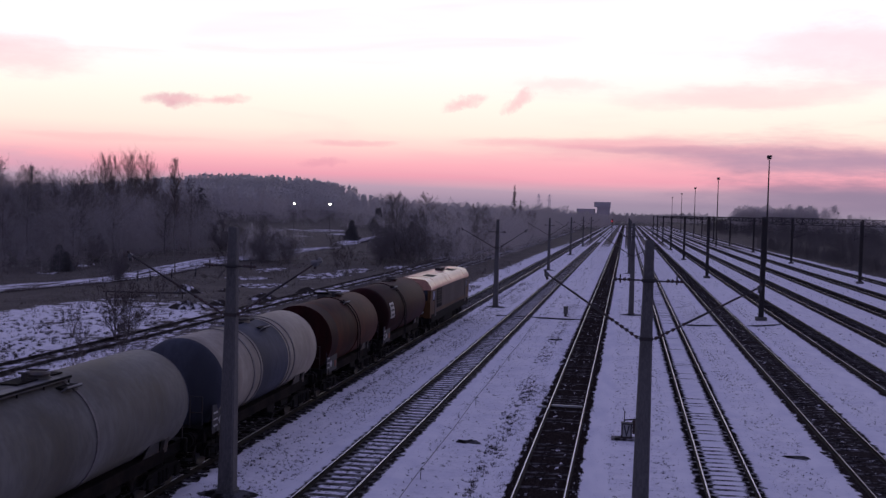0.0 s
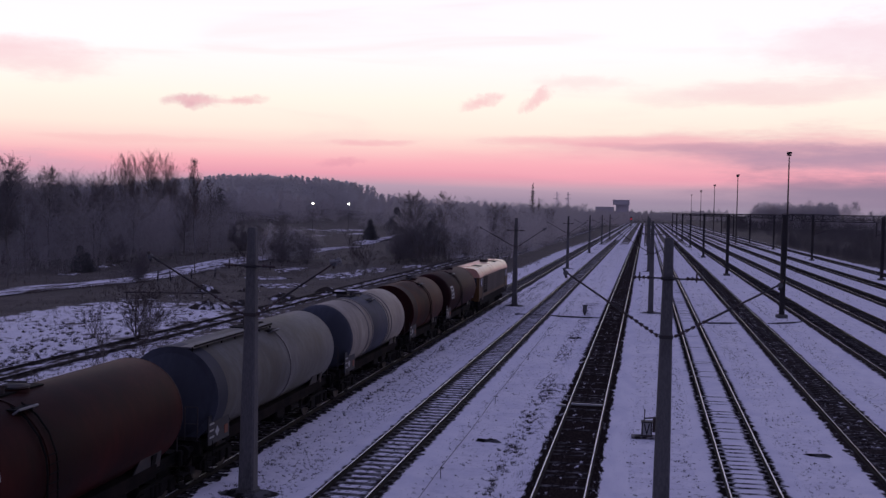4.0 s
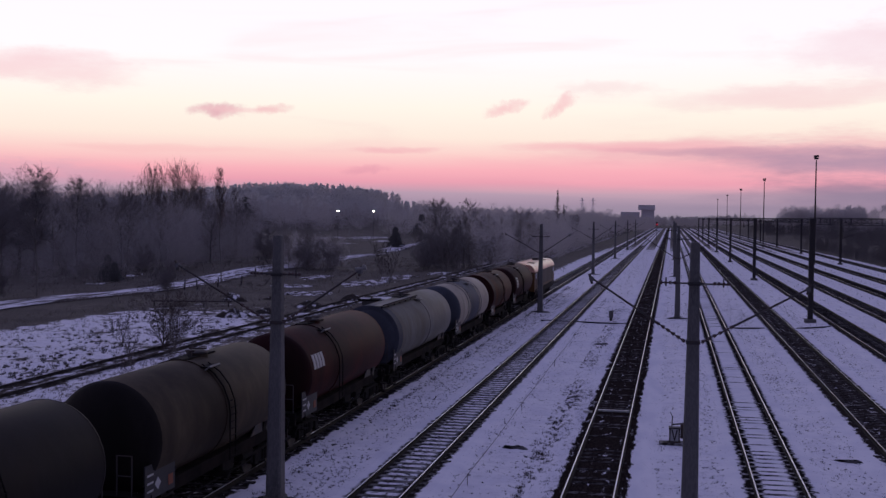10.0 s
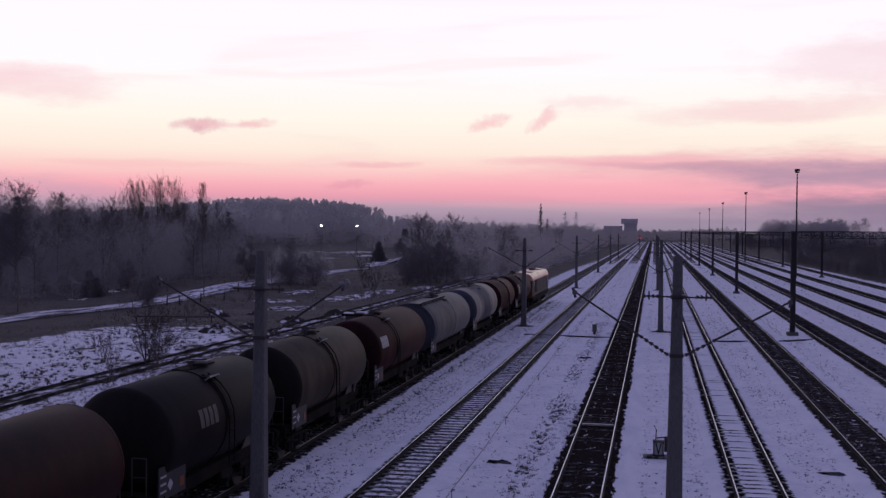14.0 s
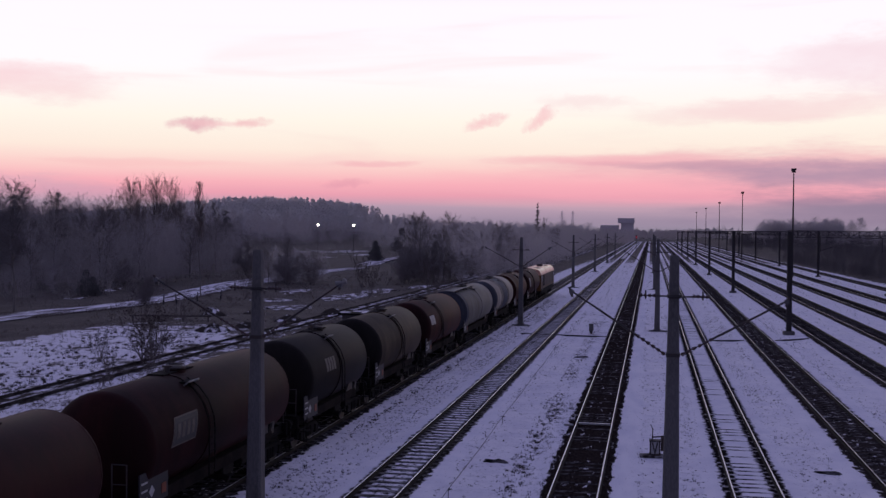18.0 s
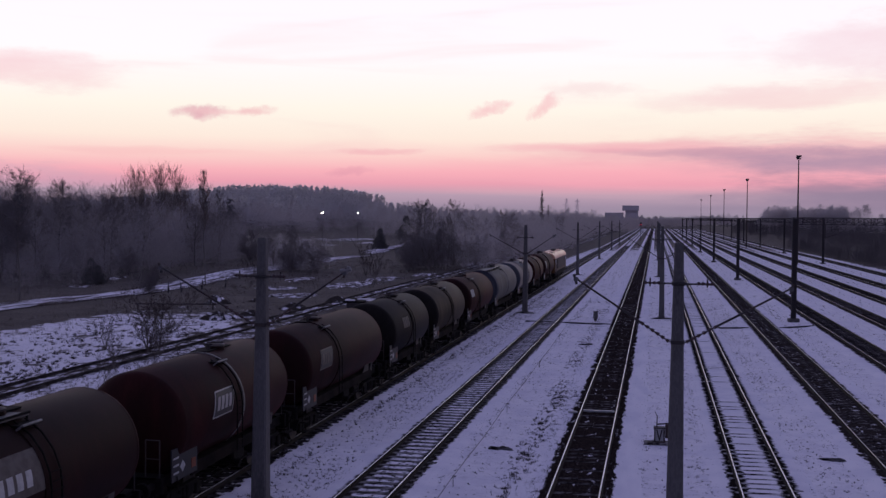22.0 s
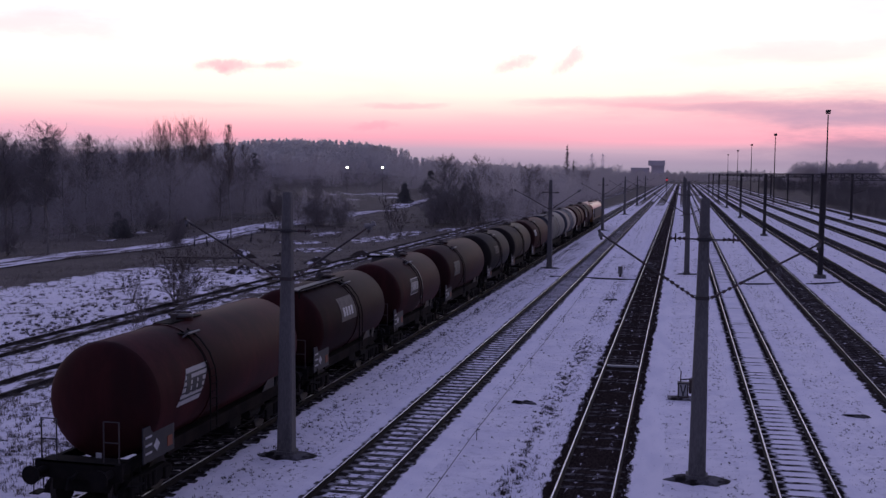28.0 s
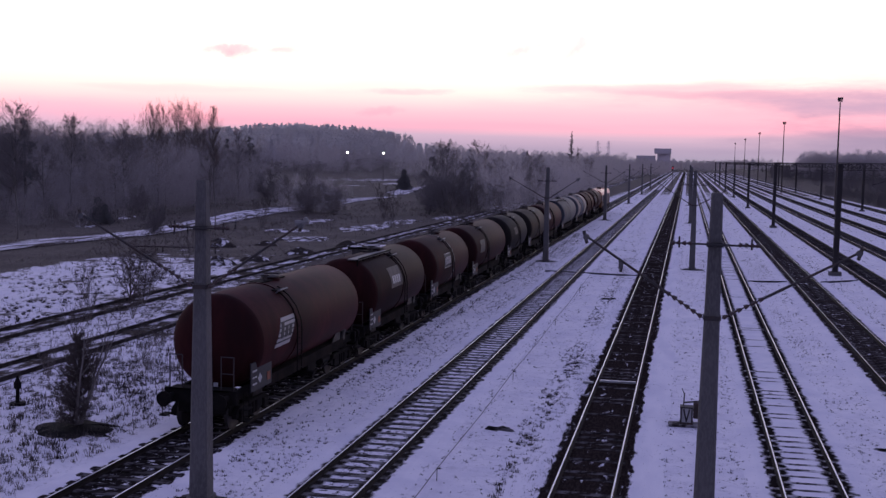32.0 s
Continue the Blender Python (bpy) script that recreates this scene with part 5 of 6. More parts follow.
def build_trees():
    rnd = random.Random(77)
    # the row of tall bare poplars and the lone one before the wood
    a = tree_model("poplar_tree", "tall slim leafless poplar tree", "tree", bare_tree(1, 17.8, 44, 0.2, 32, 0.32, 1.3, 0.0098, (5, 4, 4), 1, 0.75), M["poplar_twig"], "poplars at the edge of the wood")
    b = tree_model("poplar_tree", "tall slim leafless poplar tree", "tree", bare_tree(6, 17.4, 42, 0.22, 34, 0.32, 1.3, 0.0098, (5, 4, 4), 1, 0.75), M["poplar_twig"], "poplars at the edge of the wood")
    spots = [[], []]
    for i, (px, sz) in enumerate(((-114.6, 0.96), (-112.4, 1.03), (-110.3, 1.0), (-108.3, 1.05), (-106.4, 1.02), (-104.6, 1.04), (-102.9, 0.92), (-116.8, 0.86), (-118.8, 0.72), (-101.5, 0.72))):
        spots[i % 2].append((px, 220 + rnd.uniform(-4, 4), 50 * i, sz * 0.95))
    place(a, spots[0])
    place(b, spots[1])
    lone = tree_model("poplar_tree", "lone tall poplar with a narrow bare crown beside the road", "tree", bare_tree(9, 13.8, 74, 0.48, 29, 0.130, 1.15, 0.0056, (5, 5, 4), 1, 0.6), M["poplar_twig"])
    place(lone, [(-53.9, 122.5, 0, 1.0)])
    models = [
        ("bare_tree", "leafless broad-leaved tree with a grey trunk", bare_tree(2, 10.6, 30, 0.2, 44, 0.33, 0.7, 0.012), M["twig"]),
        ("bare_tree", "leafless tree with a rounded crown of fine twigs", bare_tree(3, 8.6, 32, 0.12, 52, 0.36, 0.45, 0.012), M["twig"]),
        ("birch_tree", "slim leafless birch tree", bare_tree(4, 12.0, 34, 0.22, 34, 0.24, 0.5, 0.010), M["twig"]),
    ]
    built = [tree_model(n, l, "tree", s, mt, "trees at the edge of the wood") for n, l, s, mt in models]
    pn = tree_model("pine_tree", "dark green conifer before the wood", "tree", pine(8, 11.0, 2.6), M["needle"], "conifers at the edge of the wood")
    lists = [[], [], [], []]
    # along the edge of the western wood
    for i in range(46):
        y = rnd.uniform(128, 250)
        x = min(-63, -0.40 * y) - rnd.uniform(0, 38)
        lists[rnd.choice((0, 0, 1, 1, 2, 3))].append((x, y, rnd.uniform(0, 360), rnd.uniform(0.75, 1.15)))
    # the scrub between the sidings and the wood
    for i in range(18):
        y = rnd.uniform(165, 330)
        x = -24 - rnd.uniform(0, 1) * max(4, 0.235 * y - 25)
        lists[rnd.choice((0, 1, 1, 1, 2))].append((x, y, rnd.uniform(0, 360), rnd.uniform(0.65, 1.0)))
    lists[0] += [(-56, 160, 10, 0.6), (-53.5, 152, 70, 0.55), (-55.3, 150, 200, 0.45), (-37, 170, 10, 1.0), (-39, 176, 80, 1.0), (-34, 182, 150, 1.02)]
    for model, spots in zip(built + [pn], lists):
        place(model, spots)
    big = tree_model("bare_tree", "broad dark leafless tree with a dense twiggy crown", "tree", bare_tree(12, 12.2, 46, 0.34, 46, 0.27, 0.4, 0.009, (8, 6, 5)), M["thicket_twig"], "trees at the edge of the wood")
    place(big, [(-62.2, 96.4, 0, 1.0), (-70.5, 101.5, 130, 0.95), (-90.0, 150.0, 250, 1.05)])
    thick = thing("thicket_bush", "dense dark thicket of bare branches", "bush", group="thickets in the fields")
    st, cr = bare_tree(52, 5.2, 64, 0.08, 52, 0.34, 0.25, 0.013, (6, 5, 5), 4, 0.6)
    part("trunk", st, M["bark"], thick)
    part("crown", cr, M["thicket_twig"], thick)
    place(thick, [(-53.4, 106.7, 0, 0.5), (-54.6, 108.2, 70, 0.62), (-69.9, 124.4, 20, 0.55), (-73.1, 137.4, 120, 0.75), (-71.2, 136.0, 40, 0.6), (-51.9, 148.3, 200, 0.85), (-49.6, 152.6, 310, 0.95), (-53.6, 153.0, 90, 0.8),
                  (-36.8, 158.4, 20, 1.2), (-35.4, 163.0, 100, 1.35), (-34.0, 167.5, 160, 1.2), (-32.4, 174.0, 260, 1.25), (-38.2, 168.0, 320, 1.3), (-62.7, 90.4, 15, 0.62), (-30.6, 181.0, 80, 1.1), (-36.0, 186.0, 190, 1.5), (-28.0, 196.0, 10, 1.2),
                  (-79.5, 139.0, 60, 0.9), (-84.0, 146.0, 150, 1.0), (-66.5, 170.0, 230, 1.0), (-70.0, 182.0, 330, 1.2)])
    jun = tree_model("evergreen_bush", "dense dark cone-shaped evergreen bush in the field", "bush", pine(41, 4.4, 1.7, 0.05, 170), M["needle"], "evergreens in the field")
    place(jun, [(-67.2, 258, 20, 1.15), (-88, 375, 70, 1.9), (-68.9, 122, 80, 0.72), (-67.4, 121, 20, 0.55)])
    # pale twig colour instead of needle colour, to paint in the haze
    spr = tree_model("spruce_tree", "tall narrow spruce above the far wood", "tree", pine(43, 18.0, 1.5, 0.2, 150), M["twig"])
    place(spr, [(-38.6, 370, 50, 1.0), (-36.6, 372, 120, 0.72)])
    # bushes in the open ground
    bush = thing("bare_bush", "leafless spreading bush in the snow", "bush", group="bushes beside the sidings")
    st, cr = bare_tree(21, 3.6, 60, 0.25, 26, 0.25, 0.8, 0.0055, (4, 4, 3), 12, 0.4)
    st.lathe((0, 0, 0), "z", [(-0.1, 0.2), (0.06, 0.17), (0.16, 0.08)], 9)
    part("trunk", st, M["bark"], bush)
    part("crown", cr, M["bush_twig"], bush)
    place(bush, [(-33.5, 61, 0, 0.6), (-29.0, 59.4, 140, 0.55), (-28.2, 52.5, 250, 0.35), (-22.9, 41.0, 80, 0.4), (-30.2, 56, 120, 0.5), (-20.2, 43.5, 200, 0.5), (-26.8, 49, 20, 0.5), (-27.2, 55, 90, 0.45), (-21.5, 47, 300, 0.4),
                 (-38, 83, 10, 0.8), (-47, 120, 33, 1.1), (-34, 128, 66, 1.2), (-29, 140, 140, 1.3), (-40, 146, 210, 1.4)])

    fan = thing("bare_bush", "broad fine leafless bush with two dark upright stems", "bush", pose(-30.6, 60.9, 0) @ Matrix.Scale(1.12, 4), "bushes beside the sidings")
    st, cr = bare_tree(23, 3.1, 52, 0.05, 48, 0.52, 0.5, 0.0072, (6, 5, 4), 5, 0.6)
    st.rod((0, 0, -0.1), (-0.08, 0.1, 3.0), 0.045, 0.012, n=6).rod((0.6, 0.2, -0.1), (0.8, 0.3, 2.5), 0.035, 0.01, n=6)
    part("trunk", st, M["bush_twig"], fan)
    part("crown", cr, M["bush_twig"], fan)

    fir = thing("dense_bush", "dense dark brown bush with dead leaves by the track", "bush")
    st, cr = bare_tree(33, 2.9, 84, 0.02, 46, 0.24, 0.45, 0.0065, (8, 6, 5), 1)
    st2, cr2 = bare_tree(34, 4.2, 15, 0.3, 30, 0.22, 0.8, 0.006, (4, 3, 2), 3)
    st.add(st2.v, st2.f)
    cr.add(cr2.v, cr2.f)
    part("trunk", st, M["bark"], fir)
    part("crown", cr, M["bush_twig"], fir)
    fir.matrix_basis = pose(-17.85, 34.7, 0)
    r = random.Random(8)
    ring = [(1.8 * r.uniform(0.6, 1.2) * math.cos(i * math.pi / 10), 1.2 * r.uniform(0.6, 1.2) * math.sin(i * math.pi / 10)) for i in range(20)]
    part("leaf_litter", Shape().add([(u, v, -0.03) for u, v in ring] + [(u * 0.6, v * 0.6, 0.1) for u, v in ring] + [(0, 0, 0.16)],
         [(i, (i + 1) % 20, 20 + (i + 1) % 20, 20 + i) for i in range(20)] + [(20 + i, 20 + (i + 1) % 20, 40) for i in range(20)]), M["under"], fir, "dark bare ground under the bush")

build_trees()


def wood(name, label, rows, mat, seed, conifer):
    """A wood as one mass of thin trees. rows: x0, x1, y0, y1, height from, height to, trees. The fields stay open."""
    rg = np.random.default_rng(seed)
    verts, count = [], 0
    for x0, x1, y0, y1, h0, h1, trees in rows:
        for _ in range(trees):
            x, y = rg.uniform(x0, x1), rg.uniform(y0, y1)
            if h1 > 6 and y < 420 and -0.395 * y - 2 < x < -0.235 * y and rg.random() > 0.02:
                continue
            lump = noise.noise((x / 16, y / 16, 3.0)) + 0.5 * noise.noise((x / 6, y / 6, 9.0))
            z, h = ground_height(x, y) - 0.2, rg.uniform(h0, h1) * (1.0 if conifer else min(1.12, 0.92 + 0.38 * lump))
            far = max(1.0, math.hypot(x, y) / 260)
            n = 170 if conifer else 290
            f = rg.random(n) ** (0.9 if conifer else 0.75)
            wide = h * (rg.uniform(0.14, 0.24) if conifer else rg.uniform(0.18, 0.34))
            k = (1.08 - f) if conifer else np.sin(np.pi * np.minimum(0.97, 0.15 + 0.83 * f)) + 0.05
            r, a = wide * k * np.sqrt(rg.random(n)), rg.uniform(0, 6.283, n)
            c = np.stack([x + r * np.cos(a), y + r * np.sin(a), z + h * (0.04 + 0.92 * f)], 1)
            if conifer:
                q = h * 0.06
                tri = np.stack([c, c + rg.uniform(-q, q, (n, 3)), c + rg.uniform(-q, q, (n, 3))], 1)
            else:
                ln = h * rg.uniform(0.06, 0.15, n)
                w = (0.011 + 0.0017 * h) * far
                d = np.stack([np.cos(a) * 0.75 + rg.uniform(-0.5, 0.5, n), np.sin(a) * 0.75 + rg.uniform(-0.5, 0.5, n), rg.uniform(-0.5, 1.1, n)], 1)
                d = d / np.linalg.norm(d, axis=1)[:, None] * ln[:, None]
                b = np.stack([-np.sin(a + 0.6), np.cos(a + 0.6), rg.uniform(-0.3, 0.3, n)], 1) * w
                tri = np.stack([c - b, c + b, c + d], 1)
            t = 0.02 * far
            trunk = np.array([[[x - t, y, z], [x + t, y, z], [x, y, z + h * 0.9]]])
            verts += [trunk.reshape(-1, 3), tri.reshape(-1, 3)]
    v = np.concatenate(verts)
    me = bpy.data.meshes.new(name)
    me.from_pydata(v.tolist(), [], np.arange(len(v)).reshape(-1, 3).tolist())
    me.materials.append(mat)
    return tagged(new(name, me), label, "woodland", kind="stuff")


def build_woods():
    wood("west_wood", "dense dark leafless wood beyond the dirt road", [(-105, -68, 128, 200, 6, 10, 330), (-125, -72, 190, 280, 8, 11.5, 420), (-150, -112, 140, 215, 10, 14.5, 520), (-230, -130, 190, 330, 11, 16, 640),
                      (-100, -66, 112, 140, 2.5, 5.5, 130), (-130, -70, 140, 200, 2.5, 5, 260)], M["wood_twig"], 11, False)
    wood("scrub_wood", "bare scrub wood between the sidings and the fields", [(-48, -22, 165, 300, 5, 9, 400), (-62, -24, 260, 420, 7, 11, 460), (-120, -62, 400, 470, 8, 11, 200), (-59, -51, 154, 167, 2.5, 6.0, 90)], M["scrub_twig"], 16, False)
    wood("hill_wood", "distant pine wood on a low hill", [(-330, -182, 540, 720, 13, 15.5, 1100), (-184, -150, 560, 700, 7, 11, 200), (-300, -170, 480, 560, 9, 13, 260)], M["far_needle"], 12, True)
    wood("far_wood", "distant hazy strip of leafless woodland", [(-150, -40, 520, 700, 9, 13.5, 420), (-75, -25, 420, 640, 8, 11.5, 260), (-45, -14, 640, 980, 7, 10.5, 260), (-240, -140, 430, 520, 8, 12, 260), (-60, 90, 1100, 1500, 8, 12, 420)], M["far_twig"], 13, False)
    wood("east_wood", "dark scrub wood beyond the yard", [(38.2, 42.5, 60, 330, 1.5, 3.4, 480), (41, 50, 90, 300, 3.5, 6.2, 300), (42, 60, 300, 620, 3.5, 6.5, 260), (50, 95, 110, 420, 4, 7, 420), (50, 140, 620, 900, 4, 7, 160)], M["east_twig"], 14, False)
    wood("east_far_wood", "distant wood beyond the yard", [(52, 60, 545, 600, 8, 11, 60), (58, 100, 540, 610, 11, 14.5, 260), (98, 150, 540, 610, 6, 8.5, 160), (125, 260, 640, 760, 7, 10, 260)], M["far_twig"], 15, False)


build_woods()


# ---------------------------------------------------------------- road, lamps, far buildings
def strip(points, half, lift):
    s = Shape()
    vs, fs = [], []
    n = len(points)
    for i, (x, y) in enumerate(points):
        a, b = points[max(0, i - 1)], points[min(n - 1, i + 1)]
        d = Vector((b[0] - a[0], b[1] - a[1])).normalized()
        for k in (-half, half):
            px, py = x + d.y * k, y - d.x * k
            vs.append((px, py, ground_height(px, py) + lift))
    fs = [(2 * i, 2 * i + 1, 2 * i + 3, 2 * i + 2) for i in range(n - 1)]
    return s.add(vs, fs)


def curve_points(ctrl, n):
    out = []
    for i in range(n + 1):
        f = i / n * (len(ctrl) - 1)
        k = min(len(ctrl) - 2, int(f))
        u = f - k
        p0, p1, p2, p3 = ctrl[max(0, k - 1)], ctrl[k], ctrl[k + 1], ctrl[min(len(ctrl) - 1, k + 2)]
        out.append(tuple(0.5 * (2 * b + (c - a) * u + (2 * a - 5 * b + 4 * c - d) * u * u + (-a + 3 * b - 3 * c + d) * u ** 3) for a, b, c, d in zip(p0, p1, p2, p3)))
    return out


def build_road():
    mt = snow_mix("trodden_snowy_track", (0.07, 0.058, 0.05), 0.52, 0.8, under2=(0.11, 0.09, 0.075), stretch=(1.5, 0.16, 1))
    c = curve_points([(-58, 40), (-57.5, 90), (-56, 110), (-58.6, 152), (-63, 215), (-69, 285), (-76, 360)], 60)
    solid("dirt_road", strip(c, 2.7, 0.1), mt, "rutted dirt road under trodden snow", "road", kind="structure")


build_road()


def build_street_lamps():
    glow = material("lit_lamp", (0.9, 0.9, 0.8), 0.4, emit=((1.0, 0.93, 0.78), 14.0))
    t = thing("street_lamp", "lit street lamp on a thin pole by the far road", "street lamp", group="lit street lamps")
    part("lamp_post", Shape().lathe((0, 0, 0), "z", [(0, 0.06), (9.6, 0.035)], 8), M["steel_dark"], t)
    part("lamp_arm", Shape().rod((0, 0, 9.5), (0.3, -0.9, 9.8), 0.04), M["steel_dark"], t)
    part("lamp_glass", Shape().lathe((0.3, -0.95, 9.75), "z", [(-0.28, 0.1), (-0.18, 0.32), (0.08, 0.32), (0.24, 0.1)], 12), glow, t, "glowing lamp")
    t.matrix_basis = pose(-105.4, 331, -0.3)
    copy_thing(t, pose(-98.9, 350, -0.2))


build_street_lamps()


def build_far_buildings():
    # tower walls made pale so that their colour holds the haze
    wall = material("haze_pale_concrete", (0.66, 0.58, 0.58), 0.9, 0, (0.56, 0.50, 0.50), 0.1, 0.5)
    b = thing("signal_tower", "distant grey tower block beside the line", "building", pose(-20.2, 900, 0))
    part("tower", Shape().box(1.0, 0, 8, 10.4, 9, 16, 0, 0.3), wall, b)
    part("tower_head", Shape().box(0, -0.2, 17.0, 13.4, 12, 4.2, 0, 0.3), wall, b)
    part("annexe", Shape().box(-13.5, 2, 6.6, 15, 12, 13.2, 0, 0.3), wall, b)
    # near-white steel: the pylons' haze is in the colour
    haze_steel = material("haze_pale_steel", (0.72, 0.66, 0.68), 0.8, 0, (0.62, 0.57, 0.59), 0.3, 0.5)
    py = thing("power_pylon", "faint distant lattice power pylon", "pylon", group="pylons beyond the wood")
    body = Shape()
    for sx in (-1, 1):
        for sy in (-1, 1):
            body.rod((sx * 2.6, sy * 2.6, 0), (sx * 0.5, sy * 0.5, 32), 0.16, 0.1, n=4)
    for i in range(9):
        z0, z1 = i * 3.5, i * 3.5 + 3.5
        a0, a1 = 2.6 - 2.1 * z0 / 32, 2.6 - 2.1 * z1 / 32
        for sg in (-1, 1):
            body.rod((-a0, sg * a0, z0), (a1, sg * a1, z1), 0.08, n=4).rod((a0, sg * a0, z0), (-a1, sg * a1, z1), 0.08, n=4)
    part("lattice_tower", body, haze_steel, py)
    for z, r in ((24.0, 4.5), (28.5, 3.4)):
        part("cross_arm", Shape().rod((-r, 0, z), (r, 0, z), 0.14, n=4).rod((-r, 0, z), (0, 0, z + 1.6), 0.09, n=4).rod((r, 0, z), (0, 0, z + 1.6), 0.09, n=4), haze_steel, py)
    py.matrix_basis = pose(-106, 1300, 0, 0, 0, 20)
    for x, y in ((-93, 1300),):
        copy_thing(py, pose(x, y, 0, 0, 0, 20))
    red = material("red_signal_lamp", (0.6, 0.03, 0.02), 0.3, emit=((1.0, 0.05, 0.09), 1.6))
    s = thing("railway_signal", "distant railway signal showing red", "signal", pose(-5.5, 420, 0))
    part("post", Shape().lathe((0, 0, 0), "z", [(0, 0.12), (6.6, 0.09)], 8), M["steel_dark"], s)
    part("signal_head", Shape().box(0, 0, 6.2, 0.6, 0.2, 1.5, 0, 0.1), M["steel_dark"], s)
    part("signal_lamp", Shape().rod((0, -0.1, 6.1), (0, -0.22, 6.1), 0.22, n=12), red, s, "glowing red lens")


build_far_buildings()


# ---------------------------------------------------------------- small things in the yard
def build_yard_things():
    # low lantern with a pale pointed mark beside the mast
    t = thing("point_lantern", "low black point-indicator lantern with a white pointed mark", "signal lantern", pose(0.26, 40.7, 0) @ Matrix.Scale(0.86, 4))
    part("base_plate", Shape().box(0.1, 0, 0.05, 1.5, 0.55, 0.1, 0.05, 0.06), M["sleeper"], t, "dark wooden base")
    fr = Shape()
    for x in (-0.2, 0.2):
        fr.box(x, 0, 0.42, 0.06, 0.34, 0.62)
    fr.box(0, 0, 0.73, 0.5, 0.38, 0.06).box(0, 0, 0.13, 0.5, 0.38, 0.06)
    box_ = part("lantern_case", fr, M["steel_dark"], t)
    pane = part("pane", Shape().box(0, -0.1, 0.43, 0.34, 0.02, 0.54), M["white_plate"], box_, "dull white glass")
    for sx in (-1, 1):
        part("mark_bar", Shape().add([(sx * 0.02 + 0, -0.125, 0.18), (sx * 0.14, -0.125, 0.66), (sx * 0.08, -0.125, 0.66), (-sx * 0.03, -0.125, 0.18), (sx * 0.02, -0.112, 0.18), (sx * 0.14, -0.112, 0.66), (sx * 0.08, -0.112, 0.66), (-sx * 0.03, -0.112, 0.18)],
                                         [(0, 1, 2, 3), (4, 5, 6, 7), (0, 1, 5, 4), (2, 3, 7, 6), (1, 2, 6, 5), (0, 3, 7, 4)]), M["steel_dark"], pane)
    part("rod", Shape().rod((-0.12, 0, 0.75), (-0.1, 0, 1.25), 0.025).rod((-0.1, 0, 1.2), (-0.2, 0, 1.42), 0.015), M["steel_dark"], t)
    part("drive_rod", Shape().rod((-0.1, 0.6, 0.75), (0.7, 0.9, 0.8), 0.035).box(0.4, 0.75, 0.45, 0.3, 0.3, 0.6, 0, 0.04), M["steel_dark"], t)
    # relay box with the cable troughs that cross the tracks
    c = thing("relay_box", "small grey relay box on a short post", "relay box", pose(-4.7, 88.5, 0))
    part("cabinet", Shape().box(0, 0, 0.48, 0.36, 0.3, 0.56, 0, 0.04), M["concrete"], c)
    part("post", Shape().box(0, 0, 0.12, 0.2, 0.2, 0.26), M["steel_dark"], c)
    part("cap", Shape().box(0, 0, 0.78, 0.44, 0.38, 0.05, 0, 0.05), M["steel_dark"], c)
    for x0, x1, y0, y1 in ((-10.2, -3.1, 86.2, 85.4), (4.5, 7.2, 84.9, 85.6), (9.6, 12.4, 86.3, 88.6)):
        s = Shape().rod((x0, y0, 0.05), (x1, y1, 0.05), 0.075, n=6)
        solid("cable_trough", s, M["soil"], "dark cable trough lying across the snow", "cable trough", group="cable troughs")
    # signal wire on low posts
    w = thing("signal_wire", "thin signal wire on low posts along the track", "wire", pose(0, 0, 0))
    line = [(-6.0, 20, 0.32), (-6.1, 32.7, 0.34), (-6.22, 46, 0.34), (-6.3, 60, 0.34), (-6.42, 74, 0.34), (-6.6, 86, 0.3)]
    for a, b in zip(line, line[1:]):
        m = ((a[0] + b[0]) / 2, (a[1] + b[1]) / 2, (a[2] + b[2]) / 2 - 0.07)
        part("wire", Shape().rod(a, m, 0.011, n=5).rod(m, b, 0.011, n=5), M["wire"], w)
    for a in line[1:]:
        part("post", Shape().rod((a[0], a[1], -0.05), (a[0], a[1], a[2] + 0.03), 0.012, n=6).rod((a[0], a[1], a[2]), (a[0] + 0.1, a[1], a[2]), 0.02, n=6), M["steel_dark"], w)
    solid("crossing_board", Shape().box(-2.27, 46.2, 0.16, 1.34, 0.16, 0.07, 0.03, 0.02), M["white_plate"], "pale board laid between the rails", "board")
    solid("crossing_board", Shape().box(-3.36, 46.05, 0.1, 0.4, 0.14, 0.07, 0.03, 0.02), M["white_plate"], "short pale board beside the rail", "board")
    # old timbers and clods in the snow
    rnd = random.Random(3)
    for x, y, l, a in ((-5.4, 38.4, 0.9, 0.05), (-4.4, 71.5, 0.9, 0.0), (6.2, 39.3, 0.8, -0.25)):
        s = Shape()
        ring = [(l * 0.6 * math.cos(i * math.pi / 8) * rnd.uniform(0.45, 1.25), 0.17 * math.sin(i * math.pi / 8) * rnd.uniform(0.3, 1.6)) for i in range(16)]
        s.add([(u, v, -0.02) for u, v in ring] + [(u * 0.75, v * 0.7, rnd.uniform(0.02, 0.12)) for u, v in ring] + [(0, 0, 0.09)],
              [(i, (i + 1) % 16, 16 + (i + 1) % 16, 16 + i) for i in range(16)] + [(16 + i, 16 + (i + 1) % 16, 32) for i in range(16)])
        solid("old_timber", s, M["soil"], "dark rotten timber poking out of the snow", "timber", pose(x, y, 0, 0, 0, math.degrees(a)), "scraps in the snow")
    s = thing("marker_stake", "short dark marker stake in the snow", "stake", pose(-21.36, 36.9, 0))
    part("post", Shape().rod((0, 0, 0), (0, 0, 0.62), 0.06, n=8).box(0, 0, 0.04, 0.5, 0.36, 0.1, 0.2, 0.1), M["under"], s)
